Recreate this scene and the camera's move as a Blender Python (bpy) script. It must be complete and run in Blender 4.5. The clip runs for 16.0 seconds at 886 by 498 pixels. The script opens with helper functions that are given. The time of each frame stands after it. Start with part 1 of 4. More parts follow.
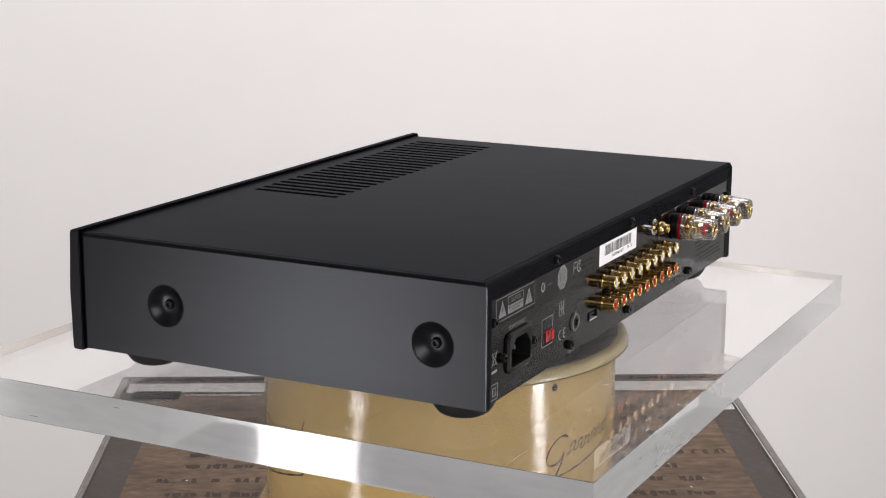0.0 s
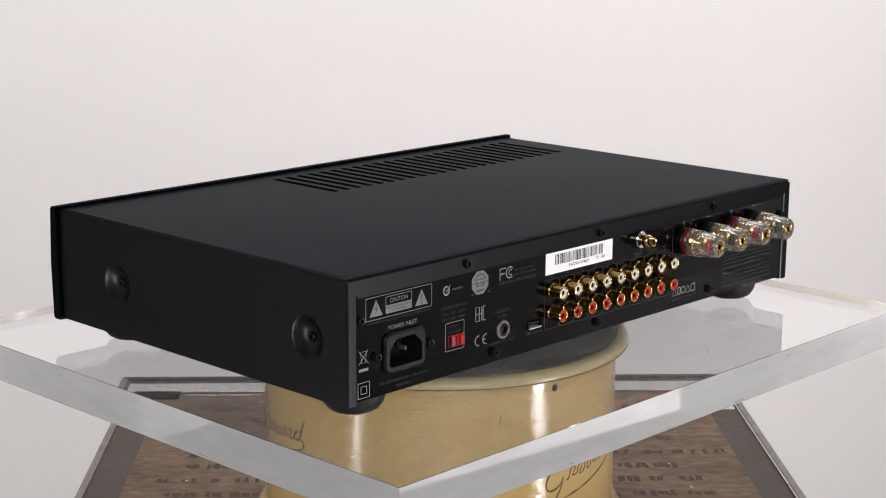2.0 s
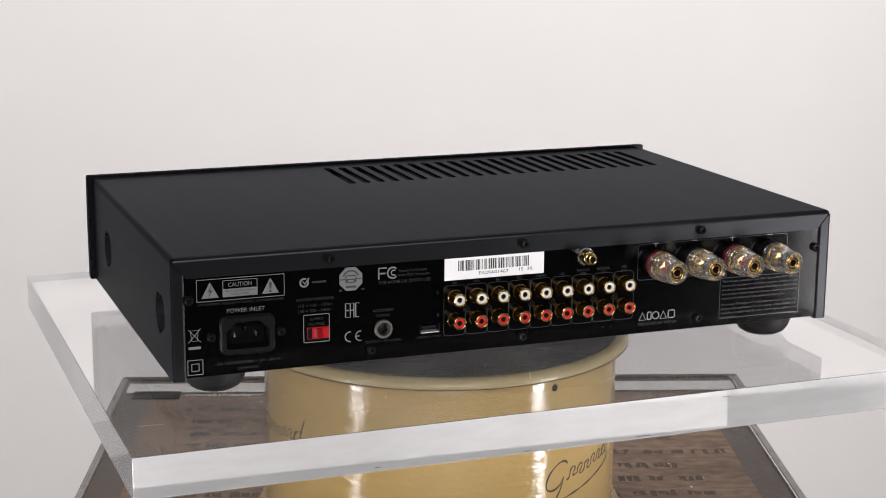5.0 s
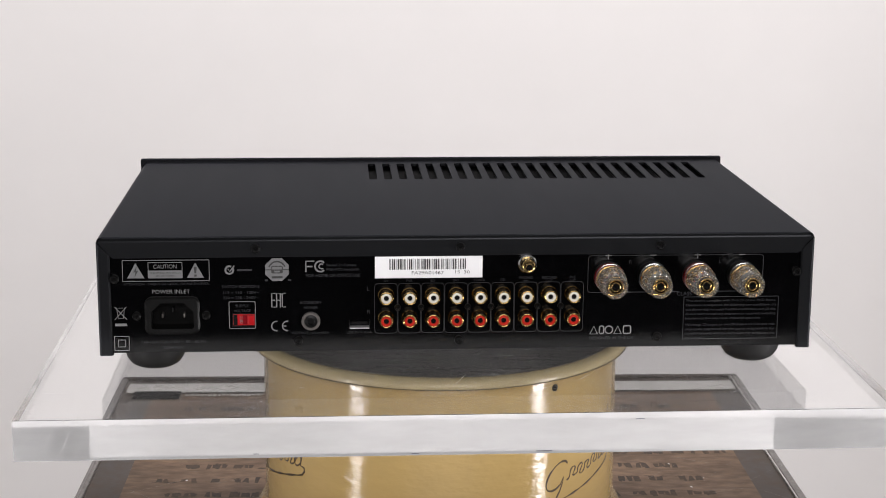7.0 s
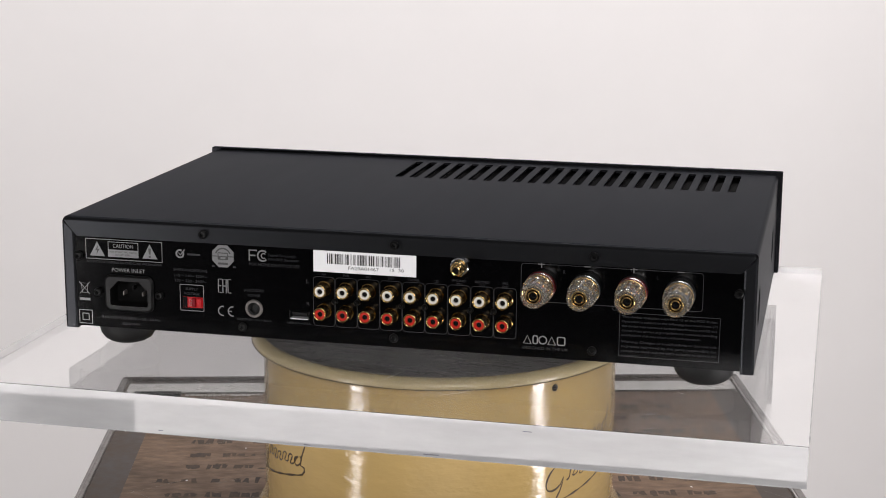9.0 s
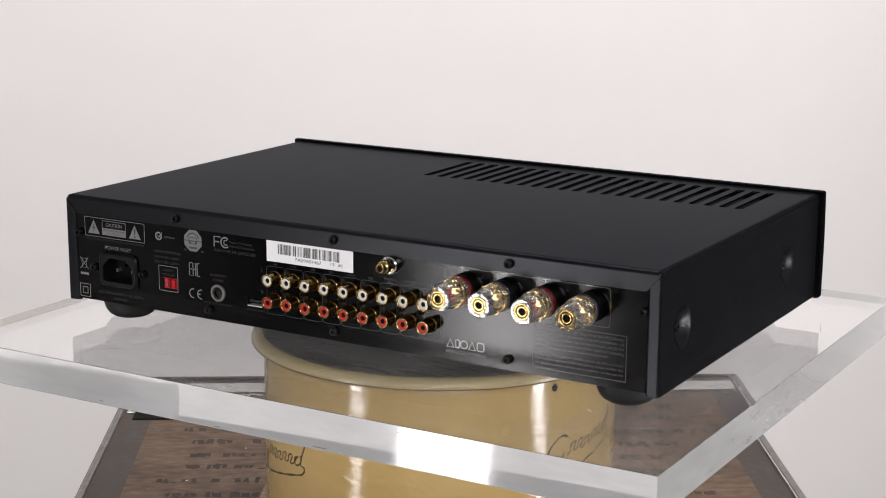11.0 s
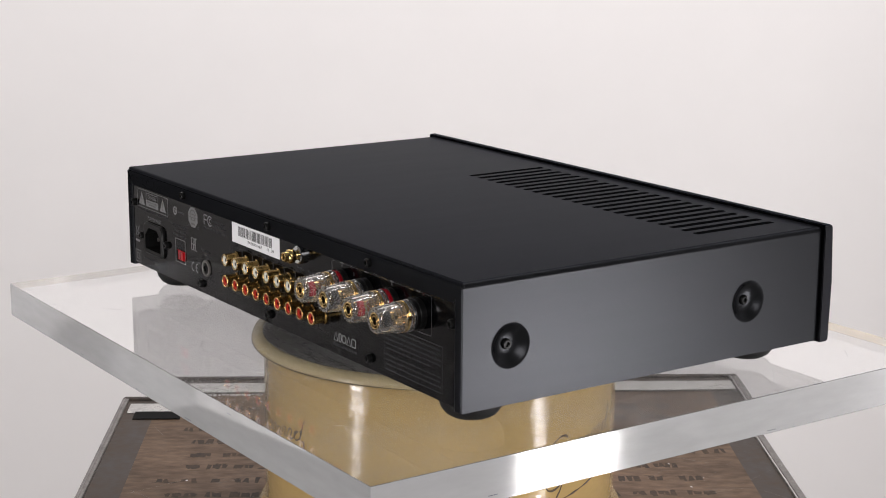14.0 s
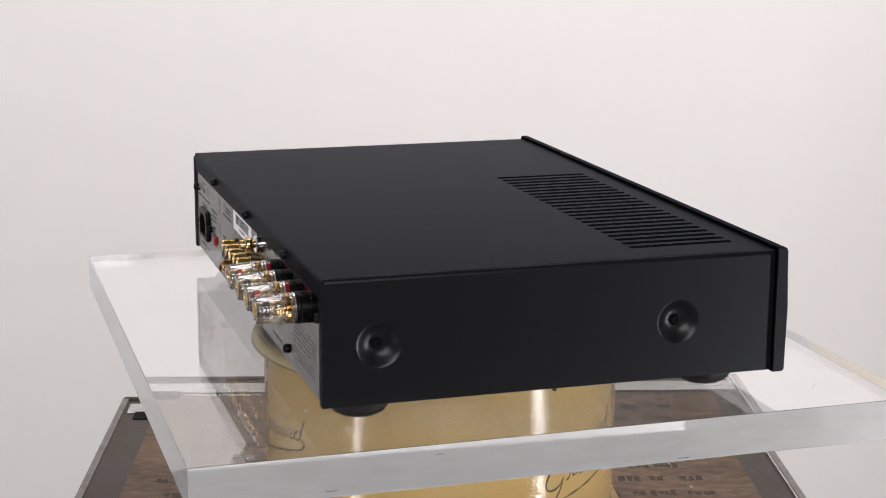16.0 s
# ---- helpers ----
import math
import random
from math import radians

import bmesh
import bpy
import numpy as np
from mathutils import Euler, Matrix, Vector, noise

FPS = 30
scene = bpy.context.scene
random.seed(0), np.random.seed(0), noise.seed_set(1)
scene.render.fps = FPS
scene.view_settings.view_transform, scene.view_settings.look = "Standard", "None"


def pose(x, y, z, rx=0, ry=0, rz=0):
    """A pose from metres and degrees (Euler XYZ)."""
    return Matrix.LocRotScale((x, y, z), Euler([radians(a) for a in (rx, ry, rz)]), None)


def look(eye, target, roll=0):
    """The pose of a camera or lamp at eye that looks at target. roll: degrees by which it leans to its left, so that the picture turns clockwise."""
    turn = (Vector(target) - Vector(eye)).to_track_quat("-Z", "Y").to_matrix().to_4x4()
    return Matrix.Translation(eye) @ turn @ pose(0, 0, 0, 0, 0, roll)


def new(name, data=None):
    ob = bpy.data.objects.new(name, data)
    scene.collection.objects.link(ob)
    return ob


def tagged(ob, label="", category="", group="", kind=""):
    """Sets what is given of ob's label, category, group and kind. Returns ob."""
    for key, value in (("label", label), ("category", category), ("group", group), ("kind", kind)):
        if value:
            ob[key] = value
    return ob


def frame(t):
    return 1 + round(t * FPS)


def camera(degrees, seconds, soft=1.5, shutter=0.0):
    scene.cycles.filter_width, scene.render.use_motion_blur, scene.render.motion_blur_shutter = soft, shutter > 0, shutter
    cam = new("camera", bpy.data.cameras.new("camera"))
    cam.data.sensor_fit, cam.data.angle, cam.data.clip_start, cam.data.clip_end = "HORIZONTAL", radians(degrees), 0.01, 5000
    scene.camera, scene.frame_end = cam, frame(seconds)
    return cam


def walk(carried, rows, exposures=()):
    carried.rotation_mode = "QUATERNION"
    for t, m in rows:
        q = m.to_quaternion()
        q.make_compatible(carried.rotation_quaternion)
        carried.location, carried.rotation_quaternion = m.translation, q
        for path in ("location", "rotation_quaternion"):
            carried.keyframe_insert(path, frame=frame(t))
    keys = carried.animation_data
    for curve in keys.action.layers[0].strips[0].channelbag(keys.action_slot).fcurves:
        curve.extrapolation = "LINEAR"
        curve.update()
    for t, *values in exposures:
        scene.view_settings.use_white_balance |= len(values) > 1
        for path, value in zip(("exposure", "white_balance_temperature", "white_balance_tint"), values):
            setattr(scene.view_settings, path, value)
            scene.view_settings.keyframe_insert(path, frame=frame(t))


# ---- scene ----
# World: the turntable's axis is x = y = 0, the floor is z = 0, and the camera looks along +y.
Z0 = 0.760          # top of the clear slab
CHEST_TOP = 0.610
AMP = (0.0021, 0.0, Z0)

cam = camera(29.46, 16.0, soft=1.0)
EYE = Vector((0.0, -1.1074, Z0 + 0.2948))
AIM = EYE + Vector((math.sin(radians(0.036)) * math.cos(radians(12.623)), math.cos(radians(12.623)), -math.sin(radians(12.623))))
walk(cam, [(0.0, look(EYE, AIM, 0.319)), (16.0, look(EYE, AIM, 0.319))])

# ---------------------------------------------------------------- light
world = bpy.data.worlds.new("studio")
scene.world = world
world.use_nodes = True
world.node_tree.nodes["Background"].inputs[0].default_value = (0.9, 0.95, 1.0, 1)
world.node_tree.nodes["Background"].inputs[1].default_value = 0.05
scene.view_settings.exposure = 0.0


def softbox(name, azimuth, distance, width, height, z, watts, colour):
    data = bpy.data.lights.new(name, "AREA")
    data.shape, data.size, data.size_y = "RECTANGLE", width, height
    data.energy, data.color = watts, colour
    a = radians(azimuth)
    eye = Vector((distance * math.sin(a), -distance * math.cos(a), z))
    lamp = new(name, data)
    lamp.matrix_world = look(eye, (0, 0.15, z))
    return lamp


softbox("softbox_lamp", -51, 1.3, 0.12, 0.63, 0.365, 6.9, (1.0, 0.966, 0.972))
softbox("softbox_lamp", 63, 1.3, 0.12, 0.63, 0.365, 12.0, (1.0, 0.966, 0.972))


def fill_lamp():
    """A large soft fill lamp, unseen and added above and behind the camera."""
    data = bpy.data.lights.new("fill_lamp", "AREA")
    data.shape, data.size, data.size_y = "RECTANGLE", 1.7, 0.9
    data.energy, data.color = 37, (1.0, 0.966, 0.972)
    lamp = new("fill_lamp", data)
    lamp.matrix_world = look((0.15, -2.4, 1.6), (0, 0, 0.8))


fill_lamp()


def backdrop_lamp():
    """An unseen wide strip lamp, set under the ceiling to wash the white wall."""
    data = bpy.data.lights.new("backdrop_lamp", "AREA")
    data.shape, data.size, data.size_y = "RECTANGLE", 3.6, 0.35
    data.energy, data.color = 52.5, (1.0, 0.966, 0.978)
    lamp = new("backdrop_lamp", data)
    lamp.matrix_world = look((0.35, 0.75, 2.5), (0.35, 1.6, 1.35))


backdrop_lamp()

# ---------------------------------------------------------------- materials


def material(name, colour, rough=0.5, metal=0.0, vary=0.0, scale=60.0, bump=0.0, bump_scale=400.0, rough_vary=0.0,
             transmission=0.0, ior=1.5, coat=0.0, stretch=(1, 1, 1), specular=None, second=None, tint=None, drawn=0.0):
    """A Principled surface whose colour and gloss wander at two scales, with a fine relief."""
    m = bpy.data.materials.new(name)
    m.use_nodes = True
    nt = m.node_tree
    b = nt.nodes["Principled BSDF"]
    b.inputs["Base Color"].default_value = (*colour, 1)
    b.inputs["Roughness"].default_value = rough
    b.inputs["Metallic"].default_value = metal
    b.inputs["Transmission Weight"].default_value = transmission
    b.inputs["IOR"].default_value = ior
    b.inputs["Coat Weight"].default_value = coat
    b.inputs["Coat Roughness"].default_value = 0.08
    if specular is not None:
        b.inputs["Specular IOR Level"].default_value = specular
    if drawn:
        tg = nt.nodes.new("ShaderNodeTangent")
        tg.direction_type, tg.axis = "RADIAL", "Z"
        nt.links.new(tg.outputs[0], b.inputs["Tangent"])
        b.inputs["Anisotropic"].default_value = drawn
        b.inputs["Anisotropic Rotation"].default_value = 0.25
    if tint is not None:
        b.inputs["Specular Tint"].default_value = (*tint, 1)
    if not (vary or bump or rough_vary):
        return m
    co = nt.nodes.new("ShaderNodeTexCoord")
    mp = nt.nodes.new("ShaderNodeMapping")
    mp.inputs["Scale"].default_value = stretch
    nt.links.new(co.outputs["Object"], mp.inputs["Vector"])

    def grain(s, detail):
        n = nt.nodes.new("ShaderNodeTexNoise")
        n.inputs["Scale"].default_value = s
        n.inputs["Detail"].default_value = detail
        nt.links.new(mp.outputs["Vector"], n.inputs["Vector"])
        return n.outputs["Fac"]

    big, fine = grain(scale, 5), grain(scale * 7.3, 4)
    add = nt.nodes.new("ShaderNodeMath")
    add.operation = "ADD"
    nt.links.new(big, add.inputs[0])
    nt.links.new(fine, add.inputs[1])
    if vary:
        ramp = nt.nodes.new("ShaderNodeMapRange")
        ramp.inputs["From Min"].default_value, ramp.inputs["From Max"].default_value = 0.65, 1.35
        nt.links.new(add.outputs[0], ramp.inputs["Value"])
        mix = nt.nodes.new("ShaderNodeMix")
        mix.data_type = "RGBA"
        other = second or tuple(c * (1 - vary) for c in colour)
        mix.inputs["A"].default_value = (*colour, 1)
        mix.inputs["B"].default_value = (*other, 1)
        nt.links.new(ramp.outputs["Result"], mix.inputs["Factor"])
        nt.links.new(mix.outputs["Result"], b.inputs["Base Color"])
    if rough_vary:
        rr = nt.nodes.new("ShaderNodeMapRange")
        rr.inputs["From Min"].default_value, rr.inputs["From Max"].default_value = 0.6, 1.4
        rr.inputs["To Min"].default_value = max(0.0, rough - rough_vary)
        rr.inputs["To Max"].default_value = min(1.0, rough + rough_vary)
        nt.links.new(add.outputs[0], rr.inputs["Value"])
        nt.links.new(rr.outputs["Result"], b.inputs["Roughness"])
    if bump:
        bp = nt.nodes.new("ShaderNodeBump")
        bp.inputs["Strength"].default_value = bump
        bp.inputs["Distance"].default_value = 0.0005
        nt.links.new(grain(bump_scale, 3), bp.inputs["Height"])
        nt.links.new(bp.outputs["Normal"], b.inputs["Normal"])
    return m


WALL = material("white_wall_paint", (0.82, 0.80, 0.79), 0.9, vary=0.03, scale=1.5, bump=0.1, bump_scale=300)
STUDIO = material("grey_studio_paint", (0.05, 0.05, 0.053), 0.9, vary=0.15, scale=2)
CEILING = material("ceiling_paint", (0.30, 0.30, 0.30), 0.9, vary=0.05, scale=2)
FLOOR = material("grey_floor", (0.20, 0.195, 0.19), 0.6, vary=0.2, scale=3)
STEEL = material("black_powder_coat", (0.0240, 0.0249, 0.0271), 0.33, metal=0.80, tint=(0.333, 0.342, 0.362), specular=0.02, bump=0.05, bump_scale=2600, rough_vary=0.01, scale=12, vary=0.06, stretch=(1, 0.15, 3))
PANEL = material("black_rear_panel", (0.0012, 0.0012, 0.0014), 0.115, specular=0.17, bump=0.05, bump_scale=2200, rough_vary=0.02, scale=12, vary=0.05)
FRONT = material("black_front_aluminium", (0.016, 0.016, 0.018), 0.4, metal=1.0, tint=(0.33, 0.345, 0.37), bump=0.04, bump_scale=2500, vary=0.1)
RUBBER = material("black_rubber", (0.004, 0.004, 0.004), 0.6, specular=0.25, vary=0.2, scale=80, bump=0.1)
PLASTIC = material("black_plastic", (0.003, 0.003, 0.003), 0.4, specular=0.17, vary=0.1, scale=200)
# Near-black for the shade in holes and hollows; the sticker's black too.
INSIDE = material("shade_and_sticker_black", (0.003, 0.003, 0.003), 0.8, specular=0.1)
SCREW = material("black_screw", (0.005, 0.005, 0.005), 0.33, specular=0.12, vary=0.2, scale=300)
GOLD = material("gold_plate", (0.58, 0.41, 0.17), 0.13, metal=1.0, vary=0.15, scale=250, rough_vary=0.05)
# The barrels' gold, darkened for the dim surroundings they mirror.
GOLD_SHADE = material("gold_barrel_shaded", (0.34, 0.22, 0.075), 0.22, metal=1.0, vary=0.25, scale=250, rough_vary=0.06)
NICKEL = material("bright_nickel", (0.75, 0.76, 0.78), 0.15, metal=1.0, vary=0.1, scale=250)
IVORY = material("white_insulator", (0.62, 0.60, 0.55), 0.4, vary=0.05, scale=300)
RED = material("red_insulator", (0.40, 0.014, 0.006), 0.4, specular=0.2, vary=0.15, scale=300)
CRIMSON = material("red_ring", (0.17, 0.004, 0.008), 0.18, vary=0.15, scale=300)
SWITCH = material("red_switch", (0.34, 0.004, 0.007), 0.35, specular=0.2, vary=0.1, scale=300)
# The small diffuse share stands for light trapped inside the clear cap.
CLEAR = material("clear_cap", (0.985, 0.975, 0.97), 0.015, transmission=0.972, ior=1.47)
PRINT = material("grey_white_print", (0.165, 0.165, 0.168), 0.24, specular=0.4, vary=0.12, scale=500)
FAINT = material("faint_grey_print", (0.038, 0.038, 0.041), 0.20, specular=0.2, vary=0.2, scale=500)
PAPER = material("white_label_paper", (0.80, 0.80, 0.81), 0.55, vary=0.03, scale=100)
INK = material("black_ink", (0.02, 0.02, 0.02), 0.5, vary=0.2, scale=300)
ACRYLIC = material("clear_acrylic", (0.975, 0.978, 0.98), 0.0, transmission=0.972, ior=1.49)


def cloud(m):
    """Hand marks and fine dust: patches where the clear surface turns a little milky."""
    nt = m.node_tree
    b = nt.nodes["Principled BSDF"]
    co = nt.nodes.new("ShaderNodeTexCoord")
    total = None
    for scale, detail, low, high, weight in ((7.0, 7, 0.50, 0.72, 0.085), (420.0, 2, 0.66, 0.80, 0.16)):
        n = nt.nodes.new("ShaderNodeTexNoise")
        n.inputs["Scale"].default_value, n.inputs["Detail"].default_value = scale, detail
        nt.links.new(co.outputs["Object"], n.inputs["Vector"])
        r = nt.nodes.new("ShaderNodeMapRange")
        r.inputs["From Min"].default_value, r.inputs["From Max"].default_value = low, high
        r.inputs["To Max"].default_value = weight
        nt.links.new(n.outputs["Fac"], r.inputs["Value"])
        if total is None:
            total = r.outputs["Result"]
        else:
            add = nt.nodes.new("ShaderNodeMath")
            nt.links.new(total, add.inputs[0])
            nt.links.new(r.outputs["Result"], add.inputs[1])
            total = add.outputs[0]
    clear = nt.nodes.new("ShaderNodeMath")
    clear.operation = "SUBTRACT"
    clear.inputs[0].default_value = 0.975
    nt.links.new(total, clear.inputs[1])
    nt.links.new(clear.outputs[0], b.inputs["Transmission Weight"])


cloud(ACRYLIC)
# Part diffuse white: stands for light that the clear edge would pass on.
EDGE_LIT = material("acrylic_edge_lit", (0.985, 0.987, 0.99), 0.062, transmission=0.67, ior=1.49, vary=0.16, stretch=(0.35, 0.35, 1.6), rough_vary=0.03, scale=16)
CREAM = material("cream_enamel", (0.47, 0.327, 0.128), 0.20, specular=1.0, vary=0.10, scale=14, bump=0.8, bump_scale=260, stretch=(0.5, 0.5, 1.0), drawn=0.97, coat=0.35)
CREAM_LID = material("cream_enamel_lid", (0.40, 0.325, 0.18), 0.25, vary=0.15, scale=20, bump=0.15, bump_scale=150)
FELT = material("worn_black_platter", (0.105, 0.094, 0.086), 0.30, vary=0.75, scale=38, bump=0.4, bump_scale=150, stretch=(1, 6, 1), rough_vary=0.12)
SCRIPT = material("brown_script", (0.055, 0.032, 0.012), 0.5, vary=0.2, scale=200)
BOARD = material("old_brown_board", (0.140, 0.078, 0.037), 0.5, specular=0.16, vary=0.5, second=(0.052, 0.034, 0.022), scale=9, stretch=(1, 2.2, 1), bump=0.3, bump_scale=180, rough_vary=0.15)
STENCIL = material("black_stencil", (0.022, 0.018, 0.016), 0.6, specular=0.12, vary=0.6, second=(0.066, 0.042, 0.027), scale=55)
EDGING = material("dark_tin_edging", (0.030, 0.025, 0.023), 0.5, specular=0.14, vary=0.5, second=(0.070, 0.050, 0.037), scale=16, bump=0.3, bump_scale=120, rough_vary=0.15)
TIN = material("bright_worn_tin", (0.55, 0.54, 0.52), 0.32, metal=0.85, vary=0.4, scale=40, bump=0.3, bump_scale=160, rough_vary=0.12)
RIM = material("worn_tin_rim", (0.17, 0.155, 0.145), 0.35, metal=0.5, vary=0.5, scale=50, bump=0.3, bump_scale=150, rough_vary=0.1)
# Pale steel that paints the light caught on the USB socket's bottom edge.
LIP_GLINT = material("steel_lip_glint", (0.55, 0.55, 0.56), 0.4, metal=0.3, vary=0.1, scale=200)
PENCIL = material("grey_pencil", (0.12, 0.12, 0.15), 0.5, vary=0.4, scale=300)
HAZE = material("scratched_acrylic", (0.60, 0.60, 0.60), 0.6, vary=0.1, scale=100)
PLY = material("chest_plywood", (0.26, 0.17, 0.09), 0.6, vary=0.4, scale=8, stretch=(1, 1, 5), bump=0.3, bump_scale=150)

# ---------------------------------------------------------------- mesh helpers (millimetres in, metres out)
MM = 0.001


def link(name, bm, mat, parent=None, smooth=False, mats=None):
    bmesh.ops.recalc_face_normals(bm, faces=bm.faces[:])
    me = bpy.data.meshes.new(name)
    if smooth:
        bm.normal_update()
        for e in bm.edges:
            e.smooth = e.calc_face_angle(0.0) < 0.6
        for f in bm.faces:
            f.smooth = max(abs(c) for c in f.normal) < 0.9999
    bm.to_mesh(me)
    bm.free()
    for m in mats or [mat]:
        me.materials.append(m)
    ob = new(name, me)
    ob.parent = parent
    return ob


def part(name, bm, mat, parent, label="", smooth=False):
    ob = link(name, bm, mat, parent, smooth)
    return tagged(ob, label)


def box(x0, x1, y0, y1, z0, z1, bevel=0.0, bm=None, segments=2):
    bm = bm or bmesh.new()
    m = Matrix.LocRotScale(((x0 + x1) / 2 * MM, (y0 + y1) / 2 * MM, (z0 + z1) / 2 * MM), None,
                           ((x1 - x0) * MM, (y1 - y0) * MM, (z1 - z0) * MM))
    made = bmesh.ops.create_cube(bm, size=1, matrix=m)
    if bevel:
        edges = list({e for v in made["verts"] for e in v.link_edges})
        bmesh.ops.bevel(bm, geom=edges, offset=bevel * MM, segments=segments, affect="EDGES", profile=0.5)
    return bm


def lathe(profile, x=0.0, y=0.0, z=0.0, axis="y", n=28, bm=None, closed=False, sign=-1):
    """Turns (radius, along) pairs round an axis through (x, y, z). Along y it runs outwards, towards -y."""
    bm = bm or bmesh.new()
    rings = []
    for r, a in profile:
        ring = []
        count = n if r > 0 else 1
        for i in range(count):
            c, s = r * math.cos(2 * math.pi * i / n), r * math.sin(2 * math.pi * i / n)
            p = {"y": (x + c, y + sign * a, z + s), "z": (x + c, y + s, z + a), "x": (x + sign * a, y + c, z + s)}[axis]
            ring.append(bm.verts.new(Vector(p) * MM))
        rings.append(ring)
    pairs = list(zip(rings, rings[1:])) + ([(rings[-1], rings[0])] if closed else [])
    for a, b in pairs:
        for i in range(n):
            j = (i + 1) % n
            loop = [a[i % len(a)], a[j % len(a)], b[j % len(b)], b[i % len(b)]]
            loop = list(dict.fromkeys(loop))
            if len(loop) > 2:
                bm.faces.new(loop)
    return bm


def sheet(points, y0, y1, bm=None):
    """A flat outline in x and z (millimetres), extruded from y0 to y1."""
    bm = bm or bmesh.new()
    a = [bm.verts.new((px * MM, y0 * MM, pz * MM)) for px, pz in points]
    b = [bm.verts.new((px * MM, y1 * MM, pz * MM)) for px, pz in points]
    bm.faces.new(a)
    bm.faces.new(b[::-1])
    for i in range(len(a)):
        j = (i + 1) % len(a)
        bm.faces.new((a[i], b[i], b[j], a[j]))
    return bm


def stroke(points, width, y0, y1, closed=False, bm=None):
    """A printed line of that width along points in x and z."""
    bm = bm or bmesh.new()
    pts = [Vector(p) for p in points]
    n = len(pts)
    left, right = [], []
    for i, p in enumerate(pts):
        a = pts[(i - 1) % n] if closed or i else p
        b = pts[(i + 1) % n] if closed or i < n - 1 else p
        d = (b - a).normalized()
        nrm = Vector((-d.y, d.x)) * width / 2
        left.append(p + nrm)
        right.append(p - nrm)
    rows = []
    for l, r in zip(left, right):
        rows.append([bm.verts.new((q.x * MM, yy * MM, q.y * MM)) for q in (l, r) for yy in (y0, y1)])
    span = n if closed else n - 1
    for i in range(span):
        a, b = rows[i], rows[(i + 1) % n]
        for u, v in ((0, 1), (1, 3), (3, 2), (2, 0)):
            bm.faces.new((a[u], a[v], b[v], b[u]))
    return bm


def arc(cx, cz, r, a0, a1, n=16):
    return [(cx + r * math.cos(radians(a0 + (a1 - a0) * i / n)), cz + r * math.sin(radians(a0 + (a1 - a0) * i / n))) for i in range(n + 1)]


def rounded(x0, x1, z0, z1, r):
    pts = []
    for cx, cz, a in ((x1 - r, z1 - r, 0), (x0 + r, z1 - r, 90), (x0 + r, z0 + r, 180), (x1 - r, z0 + r, 270)):
        pts += arc(cx, cz, r, a, a + 90, 5)
    return pts


def lettering(name, text, x, z, height, mat, parent, y, align="LEFT", width=0.0, squeeze=1.0, box_width=0.0, spacing=1.0):
    """Words in the built-in font on the rear panel, facing -y. height: of the capitals, in millimetres."""
    data = bpy.data.curves.new(name, "FONT")
    data.body, data.size = text, height / 0.72 * MM
    data.align_x = align
    data.space_line = spacing
    data.extrude = 0.00004
    if box_width:
        data.text_boxes[0].width = box_width * MM / squeeze
    source = bpy.data.objects.new(name, data)
    scene.collection.objects.link(source)
    bpy.context.view_layer.update()
    me = bpy.data.meshes.new_from_object(source.evaluated_get(bpy.context.evaluated_depsgraph_get()))
    bpy.data.objects.remove(source)
    if width:
        xs = [v.co.x for v in me.vertices]
        squeeze = width * MM / max(1e-6, max(xs) - min(xs))
    me.transform(Matrix.Translation((x * MM, y * MM, z * MM)) @ Matrix.Rotation(radians(90), 4, "X") @ Matrix.Diagonal((squeeze, 1, 1, 1)))
    me.materials.clear()
    me.materials.append(mat)
    ob = new(name, me)
    ob.parent = parent
    return ob


# ---------------------------------------------------------------- the studio


def slab(name, x0, x1, y0, y1, z0, z1, mat, label):
    bm = bmesh.new()
    bmesh.ops.create_cube(bm, size=1, matrix=Matrix.LocRotScale(((x0 + x1) / 2, (y0 + y1) / 2, (z0 + z1) / 2), None, (x1 - x0, y1 - y0, z1 - z0)))
    return tagged(link(name, bm, mat), label, name.split("_")[0], kind="structure")


slab("floor", -2.6, 2.6, -3.2, 1.7, -0.1, 0.0, FLOOR, "plain grey studio floor under the tea chest")
slab("wall_north", -2.6, 2.6, 1.6, 1.7, 0.0, 2.6, WALL, "plain matt white painted studio wall")
slab("wall_south", -2.6, 2.6, -3.3, -3.2, 0.0, 2.6, STUDIO, "dark grey studio wall behind the camera")
# Side walls out of view, added: dark ones dim reflections, white ones brighten them.
slab("wall_west", -2.7, -2.6, -3.2, -1.1, 0.0, 2.6, STUDIO, "unseen dark grey side wall, added to darken reflections")
slab("wall_east", 2.6, 2.7, -3.2, -1.1, 0.0, 2.6, STUDIO, "unseen dark grey side wall, added to darken reflections")
slab("wall_northwest", -2.7, -2.6, -1.1, 1.6, 0.0, 2.6, WALL, "unseen white side wall, added to brighten reflections")
slab("wall_northeast", 2.6, 2.7, -1.1, 1.6, 0.0, 2.6, WALL, "unseen white side wall, added to brighten reflections")
slab("ceiling", -2.6, 2.6, -3.2, 1.7, 2.6, 2.7, CEILING, "plain matt studio ceiling")

# ---------------------------------------------------------------- tea chest


